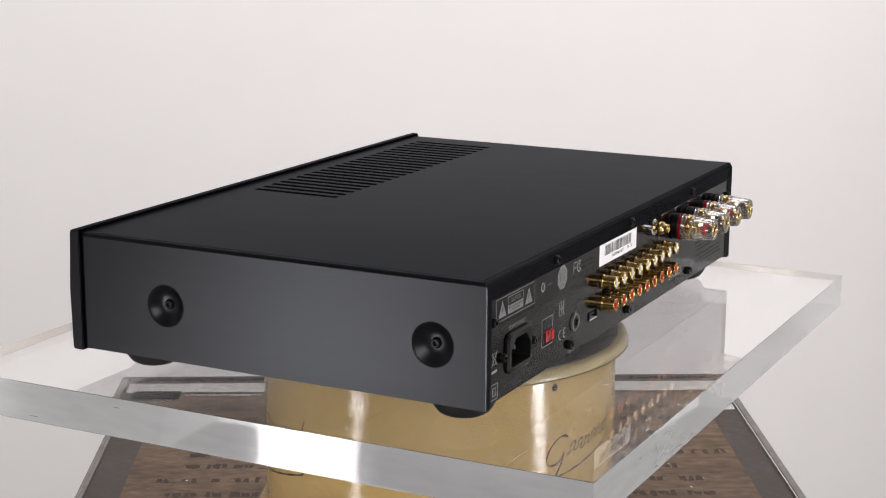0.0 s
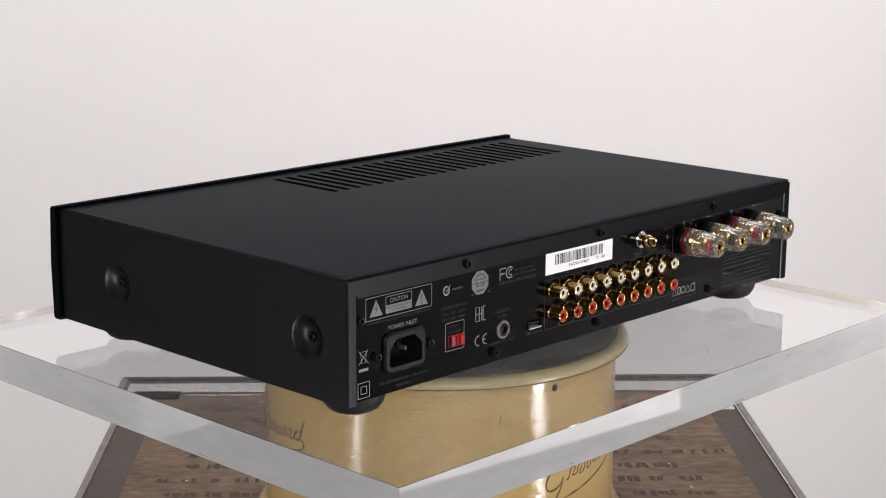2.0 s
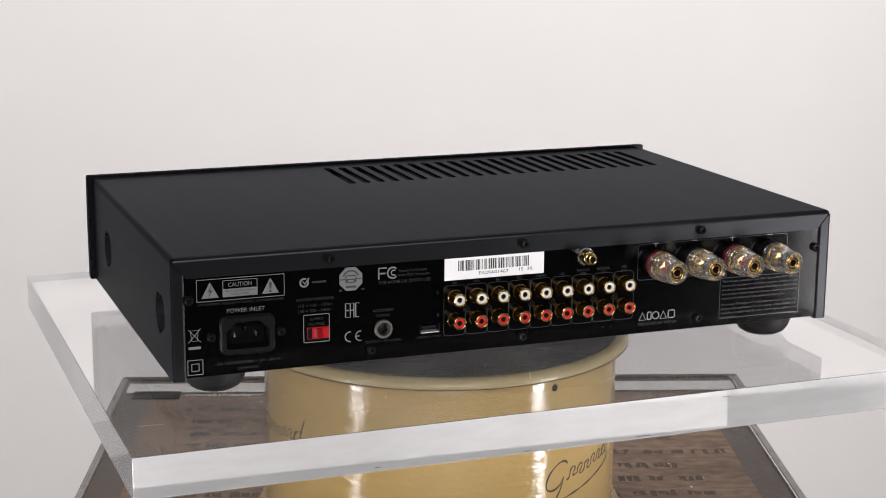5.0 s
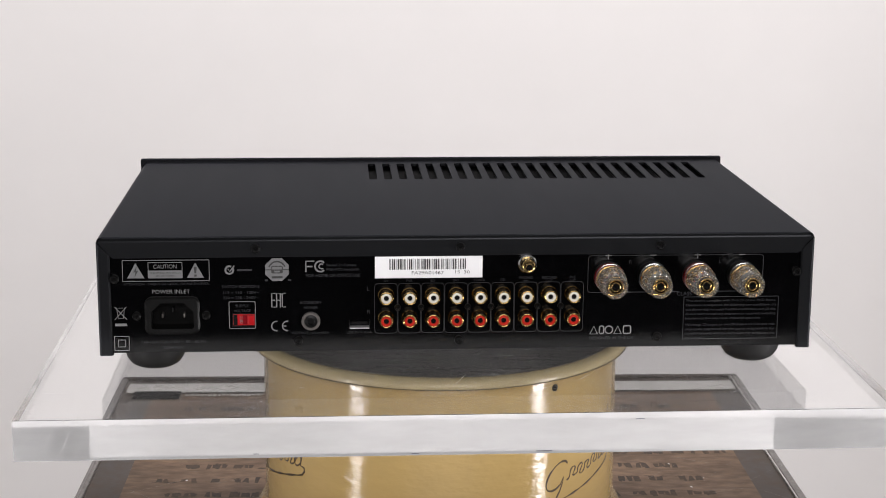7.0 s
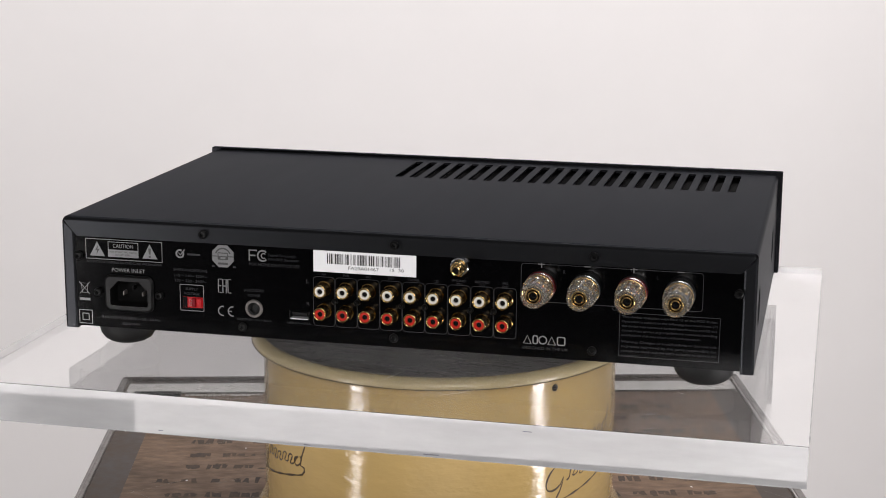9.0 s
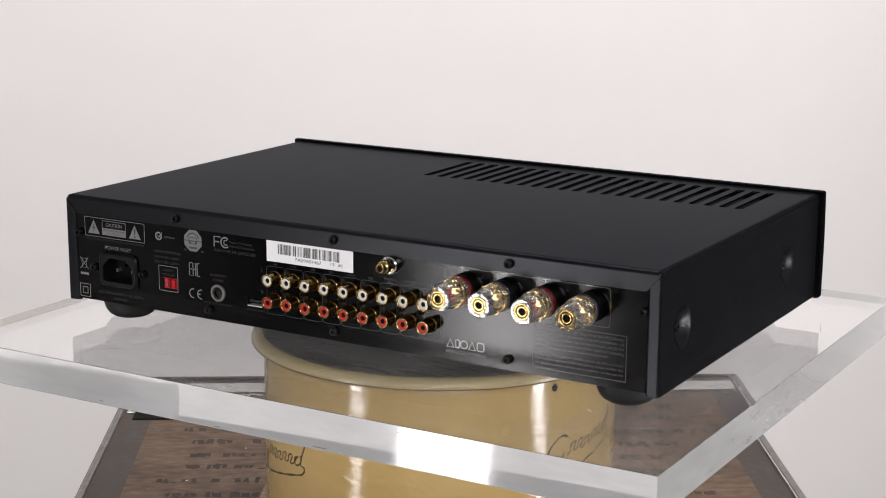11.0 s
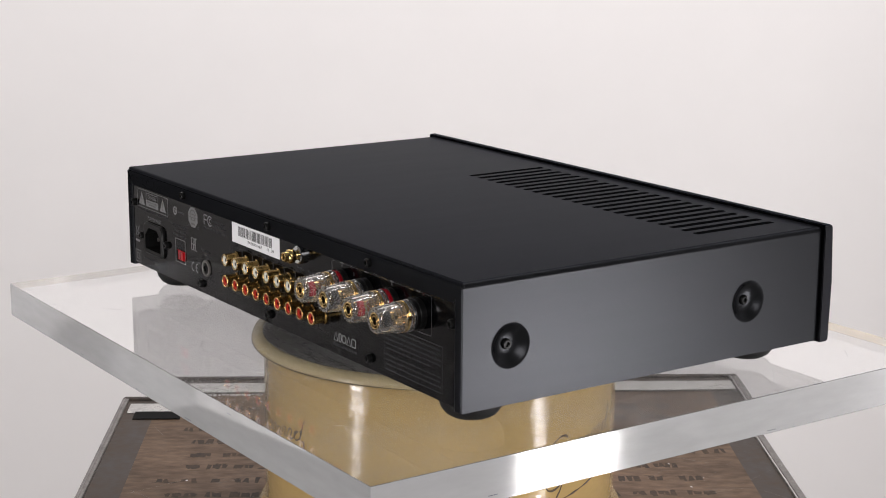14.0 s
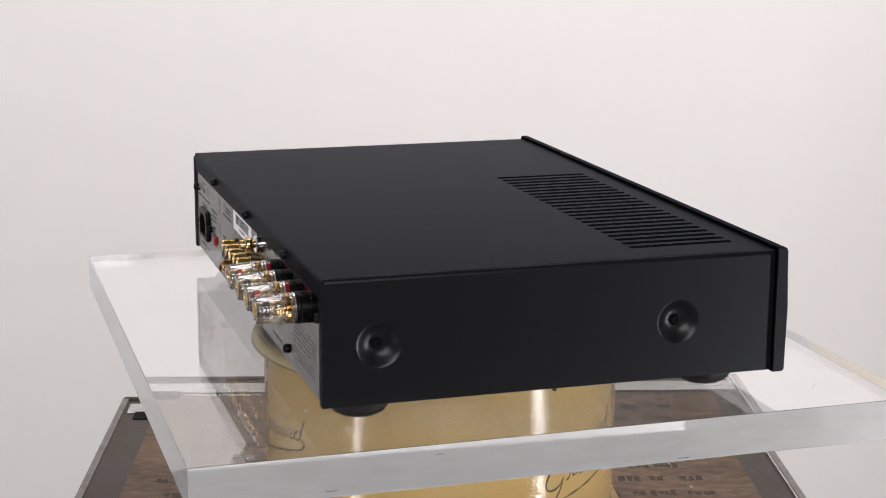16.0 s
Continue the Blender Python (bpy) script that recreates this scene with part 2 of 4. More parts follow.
def tea_chest():
    chest = tagged(new("tea_chest"), "old brown plywood tea chest with dark tin edging and stencilled lid", "chest")
    chest.matrix_world = pose(0.0015, 0.026, CHEST_TOP, 0, 0, 2.1)
    w, d, h = 265, 265, CHEST_TOP * 1000
    part("body", box(-w + 4, w - 4, -d + 4, d - 4, -h, -8), PLY, chest, "brown plywood chest sides")
    lid = part("lid", box(-w + 2, w - 2, -d + 2, d - 2, -7, -0.1), BOARD, chest, "dark brown worn board with black stencilled marks")
    # tin edging on the four sides, its flat flange on the lid and its rounded outer rim
    for s in (-1, 1):
        bm = box(min(s * (w - 31), s * w), max(s * (w - 31), s * w), -d, d, -1.2, 0)
        part("edging", bm, EDGING, chest, "dark worn tin edging strip")
        bm = box(min(s * (w - 5), s * (w + 1)), max(s * (w - 5), s * (w + 1)), -d, d, -40, 1.6, 1.2)
        part("rim", bm, RIM, chest, "dark worn tin rim")
        inset = 6.8 if s > 0 else 2.4
        bm = box(min(s * (w - inset), s * (w - inset + 1.4)), max(s * (w - inset), s * (w - inset + 1.4)), -d, d, -1.0, 1.9, 0.5)
        part("bead", bm, TIN if s > 0 else RIM, chest, "rubbed tin bead")
        bm = box(-w + 31, w - 31, min(s * (d - 44), s * d), max(s * (d - 44), s * d), -1.2, 0)
        part("edging", bm, EDGING, chest, "dark worn tin edging strip")
        bm = box(-w, w, min(s * (d - 5), s * (d + 1)), max(s * (d - 5), s * (d + 1)), -40, 2.0, 1.4)
        part("rim", bm, EDGING, chest, "dark worn tin rim")
    part("metal_strip", box(-w + 8, w - 8, d - 40, d - 16, 0, 0.8, 0.3), TIN, chest, "bright rubbed tin strip")
    rng = random.Random(5)
    part("sticker", box(-w + 15, -w + 54, d - 57, d - 38, 0, 0.9), INSIDE, chest, "black rectangular sticker")
    # unreadable white marks along the strip
    x = -w + 58
    while x < -40:
        wd = rng.uniform(1.4, 3.6)
        part("printed_mark", box(x, x + wd, d - 50 + rng.uniform(0, 2.5), d - 44 - rng.uniform(0, 1.5), 0.0, 0.35), TIN, chest)
        x += wd + rng.uniform(0.7, 1.6)
    # stencilled words on the lid, worn past reading: leaning bars joined into a ribbon
    for sx in (-1, 1):
        for row in range(8):
            y = d - 84 - row * 30 + rng.uniform(-3, 3)
            x = 96 + rng.uniform(0, 14)
            end = 196 + rng.uniform(-14, 8)
            while x < end:
                bm = bmesh.new()
                tall, last, up = rng.uniform(4.2, 6.4), None, rng.random() < 0.5
                for k in range(2 * rng.randint(3, 8)):
                    edge = tall * rng.uniform(0.55, 1.05) * (1 if up else -1)
                    half = rng.uniform(0.9, 2.3)
                    pair = [bm.verts.new((sx * (x + q * half) * MM, (y + edge + q * rng.uniform(-1.2, 1.2)) * MM, (-0.05 + 0.006 * k) * MM)) for q in (-1, 1)]
                    if last:
                        bm.faces.new((last[0], last[1], pair[1], pair[0]))
                    last = pair
                    if rng.random() < 0.75:
                        up = not up
                        x += rng.uniform(0.2, 1.2)
                    else:
                        x += rng.uniform(2.6, 4.4)
                part("stencil_mark", bm, STENCIL, lid)
                x += rng.uniform(4, 11)
    # pale flecks and scratches
    for k in range(26):
        px, py = rng.choice((-1, 1)) * rng.uniform(95, 215), rng.uniform(-60, d - 60)
        r = rng.uniform(0.25, 0.6)
        part("paint_fleck", box(px - r, px + r * 1.4, py - r, py + r, -0.2, 0.05), PAPER, lid)
    for k in range(44):
        px, py = rng.choice((-1, 1)) * rng.uniform(110, 240), rng.uniform(-60, d - 50)
        ln, a = rng.uniform(8, 60), rng.uniform(-1.3, 1.3)
        bm = bmesh.new()
        dx, dy = ln * math.cos(a), ln * math.sin(a)
        bm.faces.new([bm.verts.new(((px + u) * MM, (py + v) * MM, 0.1 * MM)) for u, v in ((0, 0), (dx, dy), (dx + 0.08, dy + 0.16), (0.1, 0.28))])
        part("scratch", bm, RIM, lid)
    return chest


tea_chest()

# ---------------------------------------------------------------- cream drum and its platter


def drum():
    base = tagged(new("display_drum"), "cream enamelled metal display drum standing on the tea chest", "drum")
    base.matrix_world = pose(-0.001, 0, CHEST_TOP + 0.0008)
    top = (Z0 - 0.024 - CHEST_TOP - 0.0008) * 1000 - 7.6
    prof = [(0, 0), (125, 0), (126.5, 2), (126.5, 14), (125.5, 18), (122, 22), (119.8, 26), (119.5, 30), (119.5, top - 6), (120.0, top - 3), (119.0, top - 0.6), (0, top - 0.6)]
    part("body", lathe(prof, axis="z", n=128), CREAM, base, "glossy cream enamelled drum wall", smooth=True)
    part("rivet", lathe([(0, 1.6), (1.2, 1.4), (2.2, 0.5), (2.4, -1)], 119.5 * math.sin(radians(37)), -119.5 * math.cos(radians(37)), top - 6.5, n=14), SCREW, base, "small dark rivet", smooth=True)

    def on_wall(points, r=0.55):
        """A round brush line along (degrees, height) points on the drum's wall."""
        bm = bmesh.new()
        rings = []
        for k, (ang, z) in enumerate(points):
            a = radians(ang)
            out = Vector((math.sin(a), -math.cos(a), 0))
            p0, p1 = points[max(k - 1, 0)], points[min(k + 1, len(points) - 1)]
            tang = (Vector((math.cos(a), math.sin(a), 0)) * (radians(p1[0] - p0[0]) * 119.5) + Vector((0, 0, p1[1] - p0[1]))).normalized()
            side = out.cross(tang)
            c = out * 119.5 + Vector((0, 0, z))
            rr = r * (1.0 + 0.35 * math.sin(k * 0.9))
            rings.append([bm.verts.new((c + side * (rr * math.cos(q)) + out * (0.25 * math.sin(q))) * MM) for q in (0, 1.05, 2.09, 3.14, 4.19, 5.24)])
        for a, b in zip(rings, rings[1:]):
            for i in range(6):
                bm.faces.new((a[i], a[(i + 1) % 6], b[(i + 1) % 6], b[i]))
        return bm

    # a flowing brown flourish, twice: a large curl, a row of small waves, a tall loop and a tail that doubles back under it
    zb = (Z0 - 0.089 - CHEST_TOP) * 1000
    for start in (31.5, -83):
        def slanted(u, h, start=start):
            """u: millimetres along the wall, h: height over the line; leans to the right and climbs a little."""
            return (start + math.degrees((u + 0.42 * h) / 119.5), zb + h + 0.12 * u)
        curl = [slanted(13 + 8.5 * math.cos(q), 6.5 + 9.0 * math.sin(q)) for q in [0.75 + 0.26 * i for i in range(19)]]
        curl += [slanted(19.5, 4), slanted(20.2, 0), slanted(20.0, -5), slanted(18.5, -10), slanted(15.5, -13.2), slanted(11.5, -13.5), slanted(8.5, -11.5), slanted(8.5, -8.5), slanted(12, -6.5)]
        part("script_mark", on_wall(curl, 0.62), SCRIPT, base, "brown painted flourish", smooth=True)
        wave = []
        for i in range(133):
            q = i * 0.262
            wave.append(slanted(23.5 + i * 0.322 + 1.15 * math.sin(2 * q), 3.9 - (3.2 + 0.6 * math.sin(0.71 * q)) * math.cos(q) + 0.4 * math.sin(0.37 * q)))
        part("script_mark", on_wall(wave, 0.5), SCRIPT, base, "brown painted flourish", smooth=True)
        loop = [slanted(68 - 3.0 * math.sin(q), 3.6 + 3.4 * math.cos(q)) for q in [0.3 + 0.35 * i for i in range(17)]]
        loop += [slanted(70.2, 7), slanted(70.8, 10.5), slanted(71.1, 14), slanted(70.9, 15.2), slanted(70.5, 13.5), slanted(70.5, 9), slanted(71, 4), slanted(71.8, 0.8), slanted(73.5, 0.4)]
        part("script_mark", on_wall(loop, 0.5), SCRIPT, base, "brown painted flourish", smooth=True)
        tail = [slanted(73.5, 0.4), slanted(76.2, -0.6), slanted(77.4, -3.0), slanted(76.2, -5.4), slanted(73.0, -6.4)]
        tail += [slanted(73.0 - i * 2.0, -6.4 - 0.16 * i - 1.6 * math.sin(i / 34 * math.pi)) for i in range(1, 34)]
        part("script_mark", on_wall(tail, 0.58), SCRIPT, base, "brown painted flourish", smooth=True)

    platter = tagged(new("platter"), "round worn black platter with a rolled cream rim", "platter")
    platter.matrix_world = pose(-0.001, 0, Z0 - 0.024 - 0.0074)
    h = 7.2
    prof = [(117.0, 0), (125.6, 0.1), (127.3, 1.2), (127.6, 2.8), (126.8, 4.8), (124.6, 6.4), (121.6, h - 0.1), (120.4, h - 0.3), (120.0, h - 0.9)]
    part("rim", lathe(prof, axis="z", n=128), CREAM_LID, platter, "rolled cream enamelled rim", smooth=True)
    part("seam", lathe([(126.6, 0.66), (127.60, 0.72), (127.62, 0.84), (126.6, 0.90)], axis="z", n=128), SCRIPT, platter, "thin dark seam under the rim", smooth=True)
    part("disc", lathe([(0, h), (119.2, h), (119.9, h - 0.7), (119.9, 0.3), (0, 0.3)], axis="z", n=128), FELT, platter, "scuffed black disc", smooth=True)
    rng = random.Random(8)
    for k in range(90):
        q, rad = rng.uniform(0, 2 * math.pi), 112 * math.sqrt(rng.uniform(0.15, 1))
        px, py, ln, a = rad * math.cos(q), rad * math.sin(q), rng.uniform(0.8, 9), rng.uniform(0, math.pi)
        wd = rng.uniform(0.15, 0.4)
        bm = bmesh.new()
        ux, uy = math.cos(a), math.sin(a)
        bm.faces.new([bm.verts.new(((px + u * ux * ln - v * uy * wd) * MM, (py + u * uy * ln + v * ux * wd) * MM, (h + 0.05) * MM)) for u, v in ((0, 0), (0.4, -1), (1, 0), (0.6, 1))])
        part("scratch", bm, HAZE if k % 2 else CREAM_LID, platter)
    return base, platter


display_drum, platter = drum()

# ---------------------------------------------------------------- clear slab


def acrylic_slab():
    bm = box(-249.5, 249.5, -211.5, 211.5, -24, -0.2, 0.25, segments=1)
    for f in bm.faces:
        f.material_index = 1 if abs(f.normal.z) < 0.5 else 0
    ob = link("acrylic_slab", bm, ACRYLIC, mats=[ACRYLIC, EDGE_LIT])
    ob.matrix_world = pose(0, 0, Z0)
    ob.visible_shadow = False
    rng = random.Random(21)
    for k in range(26):
        px, py = rng.uniform(-235, 235), rng.uniform(-200, 200)
        ln, a = rng.uniform(4, 22), rng.uniform(0, math.pi)
        wd = rng.uniform(0.08, 0.2)
        bm = bmesh.new()
        ux, uy = math.cos(a), math.sin(a)
        bend = rng.uniform(-2, 2)
        side = []
        for t in range(5):
            f = t / 4
            c = (px + ux * ln * f - uy * bend * f * f, py + uy * ln * f + ux * bend * f * f)
            w = wd * math.sin(math.pi * (0.15 + 0.7 * f))
            side.append([bm.verts.new(((c[0] + sg * uy * w) * MM, (c[1] - sg * ux * w) * MM, -0.12 * MM)) for sg in (-1, 1)])
        for u, v in zip(side, side[1:]):
            bm.faces.new((u[0], u[1], v[1], v[0]))
        part("scratch", bm, HAZE if k % 3 else EDGING, ob)
    # pencilled rings on the underside and short strokes on the edges
    for px, py in ((0, -193), (-190, -205), (-180, -204), (144, 23), (157, 199)):
        bm = bmesh.new()
        rings = [[bm.verts.new(((px + rr * math.cos(q)) * MM, (py + rr * math.sin(q)) * MM, -24.08 * MM)) for q in [2 * math.pi * i / 32 for i in range(32)]] for rr in (6.0, 6.35)]
        for i in range(32):
            j = (i + 1) % 32
            bm.faces.new((rings[0][i], rings[0][j], rings[1][j], rings[1][i]))
        part("pencil_mark", bm, PENCIL, ob)
    for px, z, ln in ((40, -22.6, 9), (-118, -21.8, 3), (96, -4.6, 5), (-30, -23.0, 4)):
        part("pencil_mark", box(px, px + ln, -211.62, -211.55, z, z + 0.5), PENCIL, ob)
    for py, z, ln in ((60, -22.4, 7), (-80, -6.0, 4), (-140, -20.5, 6)):
        part("pencil_mark", box(249.55, 249.62, py, py + ln, z, z + 0.5), PENCIL, ob)
        part("pencil_mark", box(-249.62, -249.55, -py, -py + ln, z, z + 0.4), PENCIL, ob)
    return tagged(ob, "thick clear acrylic slab with scuffed polished edges on the platter", "slab")


plate = acrylic_slab()

# ---------------------------------------------------------------- amplifier
W, REAR, FRNT, TOP, BOT = 213.5, -133.0, 133.0, 84.8, 15.0
FACE = REAR + 0.6      # the printed face of the rear panel
INKY = FACE - 0.06


def ring_cell(bm, rect, hole, place):
    """A rectangle (u0, u1, v0, v1) with a hole, as two faces; hole runs anticlockwise from its lowest middle point. Returns the hole's verts."""
    u0, u1, v0, v1 = rect
    n = len(hole)
    hv = [bm.verts.new(place(u, v)) for u, v in hole]
    um = hole[0][0]
    mid0, mid1 = bm.verts.new(place(um, v0)), bm.verts.new(place(um, v1))
    c = {k: bm.verts.new(place(*k)) for k in ((u0, v0), (u1, v0), (u1, v1), (u0, v1))}
    half = n // 2
    bm.faces.new([mid0, c[(u1, v0)], c[(u1, v1)], mid1] + [hv[i] for i in range(half, -1, -1)])
    bm.faces.new([mid1, c[(u0, v1)], c[(u0, v0)], mid0] + [hv[i % n] for i in range(n, half - 1, -1)])
    return hv


def cover():
    bm = bmesh.new()
    r = 2.8
    # sides with their pressed dimples
    spots = ((-101.8, 46.6), (73.5, 46.6))
    for s in (-1, 1):
        def place(u, v, s=s):
            return Vector((s * W, u, v)) * MM
        cuts_y = [REAR, spots[0][0] - 18, spots[0][0] + 18, spots[1][0] - 18, spots[1][0] + 18, FRNT]
        cuts_z = [BOT - 1.5, 28.6, 64.6, TOP - r]
        for i in range(5):
            for j in range(3):
                a, b, c, d = cuts_y[i], cuts_y[i + 1], cuts_z[j], cuts_z[j + 1]
                if j == 1 and i in (1, 3):
                    cy, cz = spots[i // 2]
                    n = 40
                    hole = [(cy + 12.9 * math.cos(-math.pi / 2 + 2 * math.pi * k / n), cz + 12.9 * math.sin(-math.pi / 2 + 2 * math.pi * k / n)) for k in range(n)]
                    rim = ring_cell(bm, (a, b, c, d), hole, place)
                    for rad, deep in ((12.3, 0.2), (11.3, 0.7), (9.9, 1.7), (8.2, 2.9), (6.4, 3.8), (4.8, 4.3), (3.4, 4.4), (0, 4.4)):
                        nxt = [bm.verts.new(Vector((s * (W - deep), cy + rad * math.cos(-math.pi / 2 + 2 * math.pi * k / n), cz + rad * math.sin(-math.pi / 2 + 2 * math.pi * k / n))) * MM) for k in range(n if rad else 1)]
                        for k in range(n):
                            q = (k + 1) % n
                            bm.faces.new(list(dict.fromkeys([rim[k], rim[q], nxt[q % len(nxt)], nxt[k % len(nxt)]])))
                        rim = nxt
                else:
                    bm.faces.new([bm.verts.new(place(u, v)) for u, v in ((a, c), (b, c), (b, d), (a, d))])
        # rounded fold between side and top
        for k in range(4):
            q0, q1 = math.pi / 2 * k / 4, math.pi / 2 * (k + 1) / 4
            bm.faces.new([bm.verts.new(Vector((s * (W - r + r * math.cos(q)), yy, TOP - r + r * math.sin(q))) * MM) for q, yy in ((q0, REAR + 1), (q0, FRNT), (q1, FRNT), (q1, REAR + 1))])
    # top with its slots
    def flat(u, v):
        return Vector((u, v, TOP)) * MM
    first, pitch, count, half = -46.9, 10.56, 23, 2.75
    y0, y1 = 54.5, 119.0
    left, right = first - pitch / 2, first + pitch * (count - 0.5)
    for a, b, c, d in ((-W + r, W - r, REAR + r, y0 - 3), (-W + r, left, y0 - 3, y1 + 3), (right, W - r, y0 - 3, y1 + 3), (-W + r, W - r, y1 + 3, FRNT)):
        bm.faces.new([bm.verts.new(flat(u, v)) for u, v in ((a, c), (b, c), (b, d), (a, d))])
    for i in range(count):
        cx = first + pitch * i
        e = 1.6
        hole = [(cx, y0), (cx + half - e, y0), (cx + half - 0.4, y0 + 0.5), (cx + half, y0 + e), (cx + half, y1 - e), (cx + half - 0.4, y1 - 0.5), (cx + half - e, y1),
                (cx, y1), (cx - half + e, y1), (cx - half + 0.4, y1 - 0.5), (cx - half, y1 - e), (cx - half, y0 + e), (cx - half + 0.4, y0 + 0.5), (cx - half + e, y0)]
        rim = ring_cell(bm, (cx - pitch / 2, cx + pitch / 2, y0 - 3, y1 + 3), hole, flat)
        low = [bm.verts.new(v.co - Vector((0, 0, 1.6 * MM))) for v in rim]
        for k in range(len(rim)):
            q = (k + 1) % len(rim)
            bm.faces.new((rim[k], rim[q], low[q], low[k]))
    # rounded fold to the rear lip, and the lip with mitred ends
    for k in range(4):
        q0, q1 = math.pi / 2 * k / 4, math.pi / 2 * (k + 1) / 4
        bm.faces.new([bm.verts.new(Vector((xx, REAR + r - r * math.sin(q), TOP - r + r * math.cos(q))) * MM) for q, xx in ((q0, -W + r), (q0, W - r), (q1, W - r), (q1, -W + r))])
    for s in (-1, 1):
        bmesh.ops.create_uvsphere(bm, u_segments=12, v_segments=8, radius=r * MM, matrix=Matrix.Translation(Vector((s * (W - r), REAR + r, TOP - r)) * MM))
    sheet([(-W + 1.0, TOP - r), (W - 1.0, TOP - r), (W - 8.5, 73.4), (W - 9.5, 72.6), (-W + 9.5, 72.6), (-W + 8.5, 73.4)], REAR, REAR + 1.2, bm)
    bmesh.ops.remove_doubles(bm, verts=bm.verts[:], dist=1e-6)
    return bm


def side_lip(s):
    """The rear fold of a cover side: a rounded flange with a mitred top."""
    prof = [(W, 1.5), (W - 0.3, 0.5), (W - 1.2, 0), (W - 6.6, 0), (W - 7.6, 0.5), (W - 8.0, 1.6), (W - 8.0, 4.0), (W - 1.5, 4.0)]
    bm = bmesh.new()
    lo, hi = [], []
    for px, dy in prof:
        top = TOP - 2.4 - (W - px) * 1.05
        lo.append(bm.verts.new(Vector((s * px, REAR - 0.5 + dy, BOT - 1.5)) * MM))
        hi.append(bm.verts.new(Vector((s * px, REAR - 0.5 + dy, top)) * MM))
    bm.faces.new(lo)
    bm.faces.new(hi)
    for k in range(len(lo)):
        q = (k + 1) % len(lo)
        bm.faces.new((lo[k], lo[q], hi[q], hi[k]))
    return bm


def cap_screw(parent, x, z, y=REAR, r=2.75, name="screw"):
    """A small black socket-head screw that faces the rear."""
    head = lathe([(0, 1.0), (r * 0.42, 1.0), (r * 0.46, 2.6), (r * 0.7, 2.7), (r * 0.93, 2.2), (r, 1.4), (r, -0.6), (0, -0.6)], x, y, z, n=18)
    return part(name, head, SCREW, parent, smooth=True)


def rca_socket(parent, x, z, insert, word):
    y = FACE
    lip = [(3.58 + 0.52 * math.cos(radians(q)), 9.0 + 0.62 * math.sin(radians(q))) for q in range(0, 181, 20)]
    shell = lathe([(4.75, 0), (4.75, 0.9), (4.3, 1.3), (4.1, 2.0), (4.1, 5.5), (4.0, 5.8), (4.0, 8.8), (3.3, 8.8), (3.3, 7.0)], x, y, z, n=28)
    socket = part("phono_socket", shell, GOLD_SHADE, parent, "gold-plated phono socket with a " + word + " insert", smooth=True)
    part("rim", lathe([(4.10, 8.2)] + lip + [(3.06, 8.0)], x, y, z, n=28), GOLD, socket, "bright gold rim", smooth=True)
    part("insert", lathe([(3.06, 7.2), (3.05, 8.9), (2.9, 9.1), (1.85, 9.1), (1.6, 8.6), (1.6, 4.0), (0, 4.0)], x, y, z, n=24), insert, socket, word + " plastic insert", smooth=True)
    # a black plug near the mouth stands for the shade in the hole
    part("contact", lathe([(0, 8.0), (1.55, 8.2), (1.58, 4.0)], x, y, z, n=16), INSIDE, socket)
    return socket


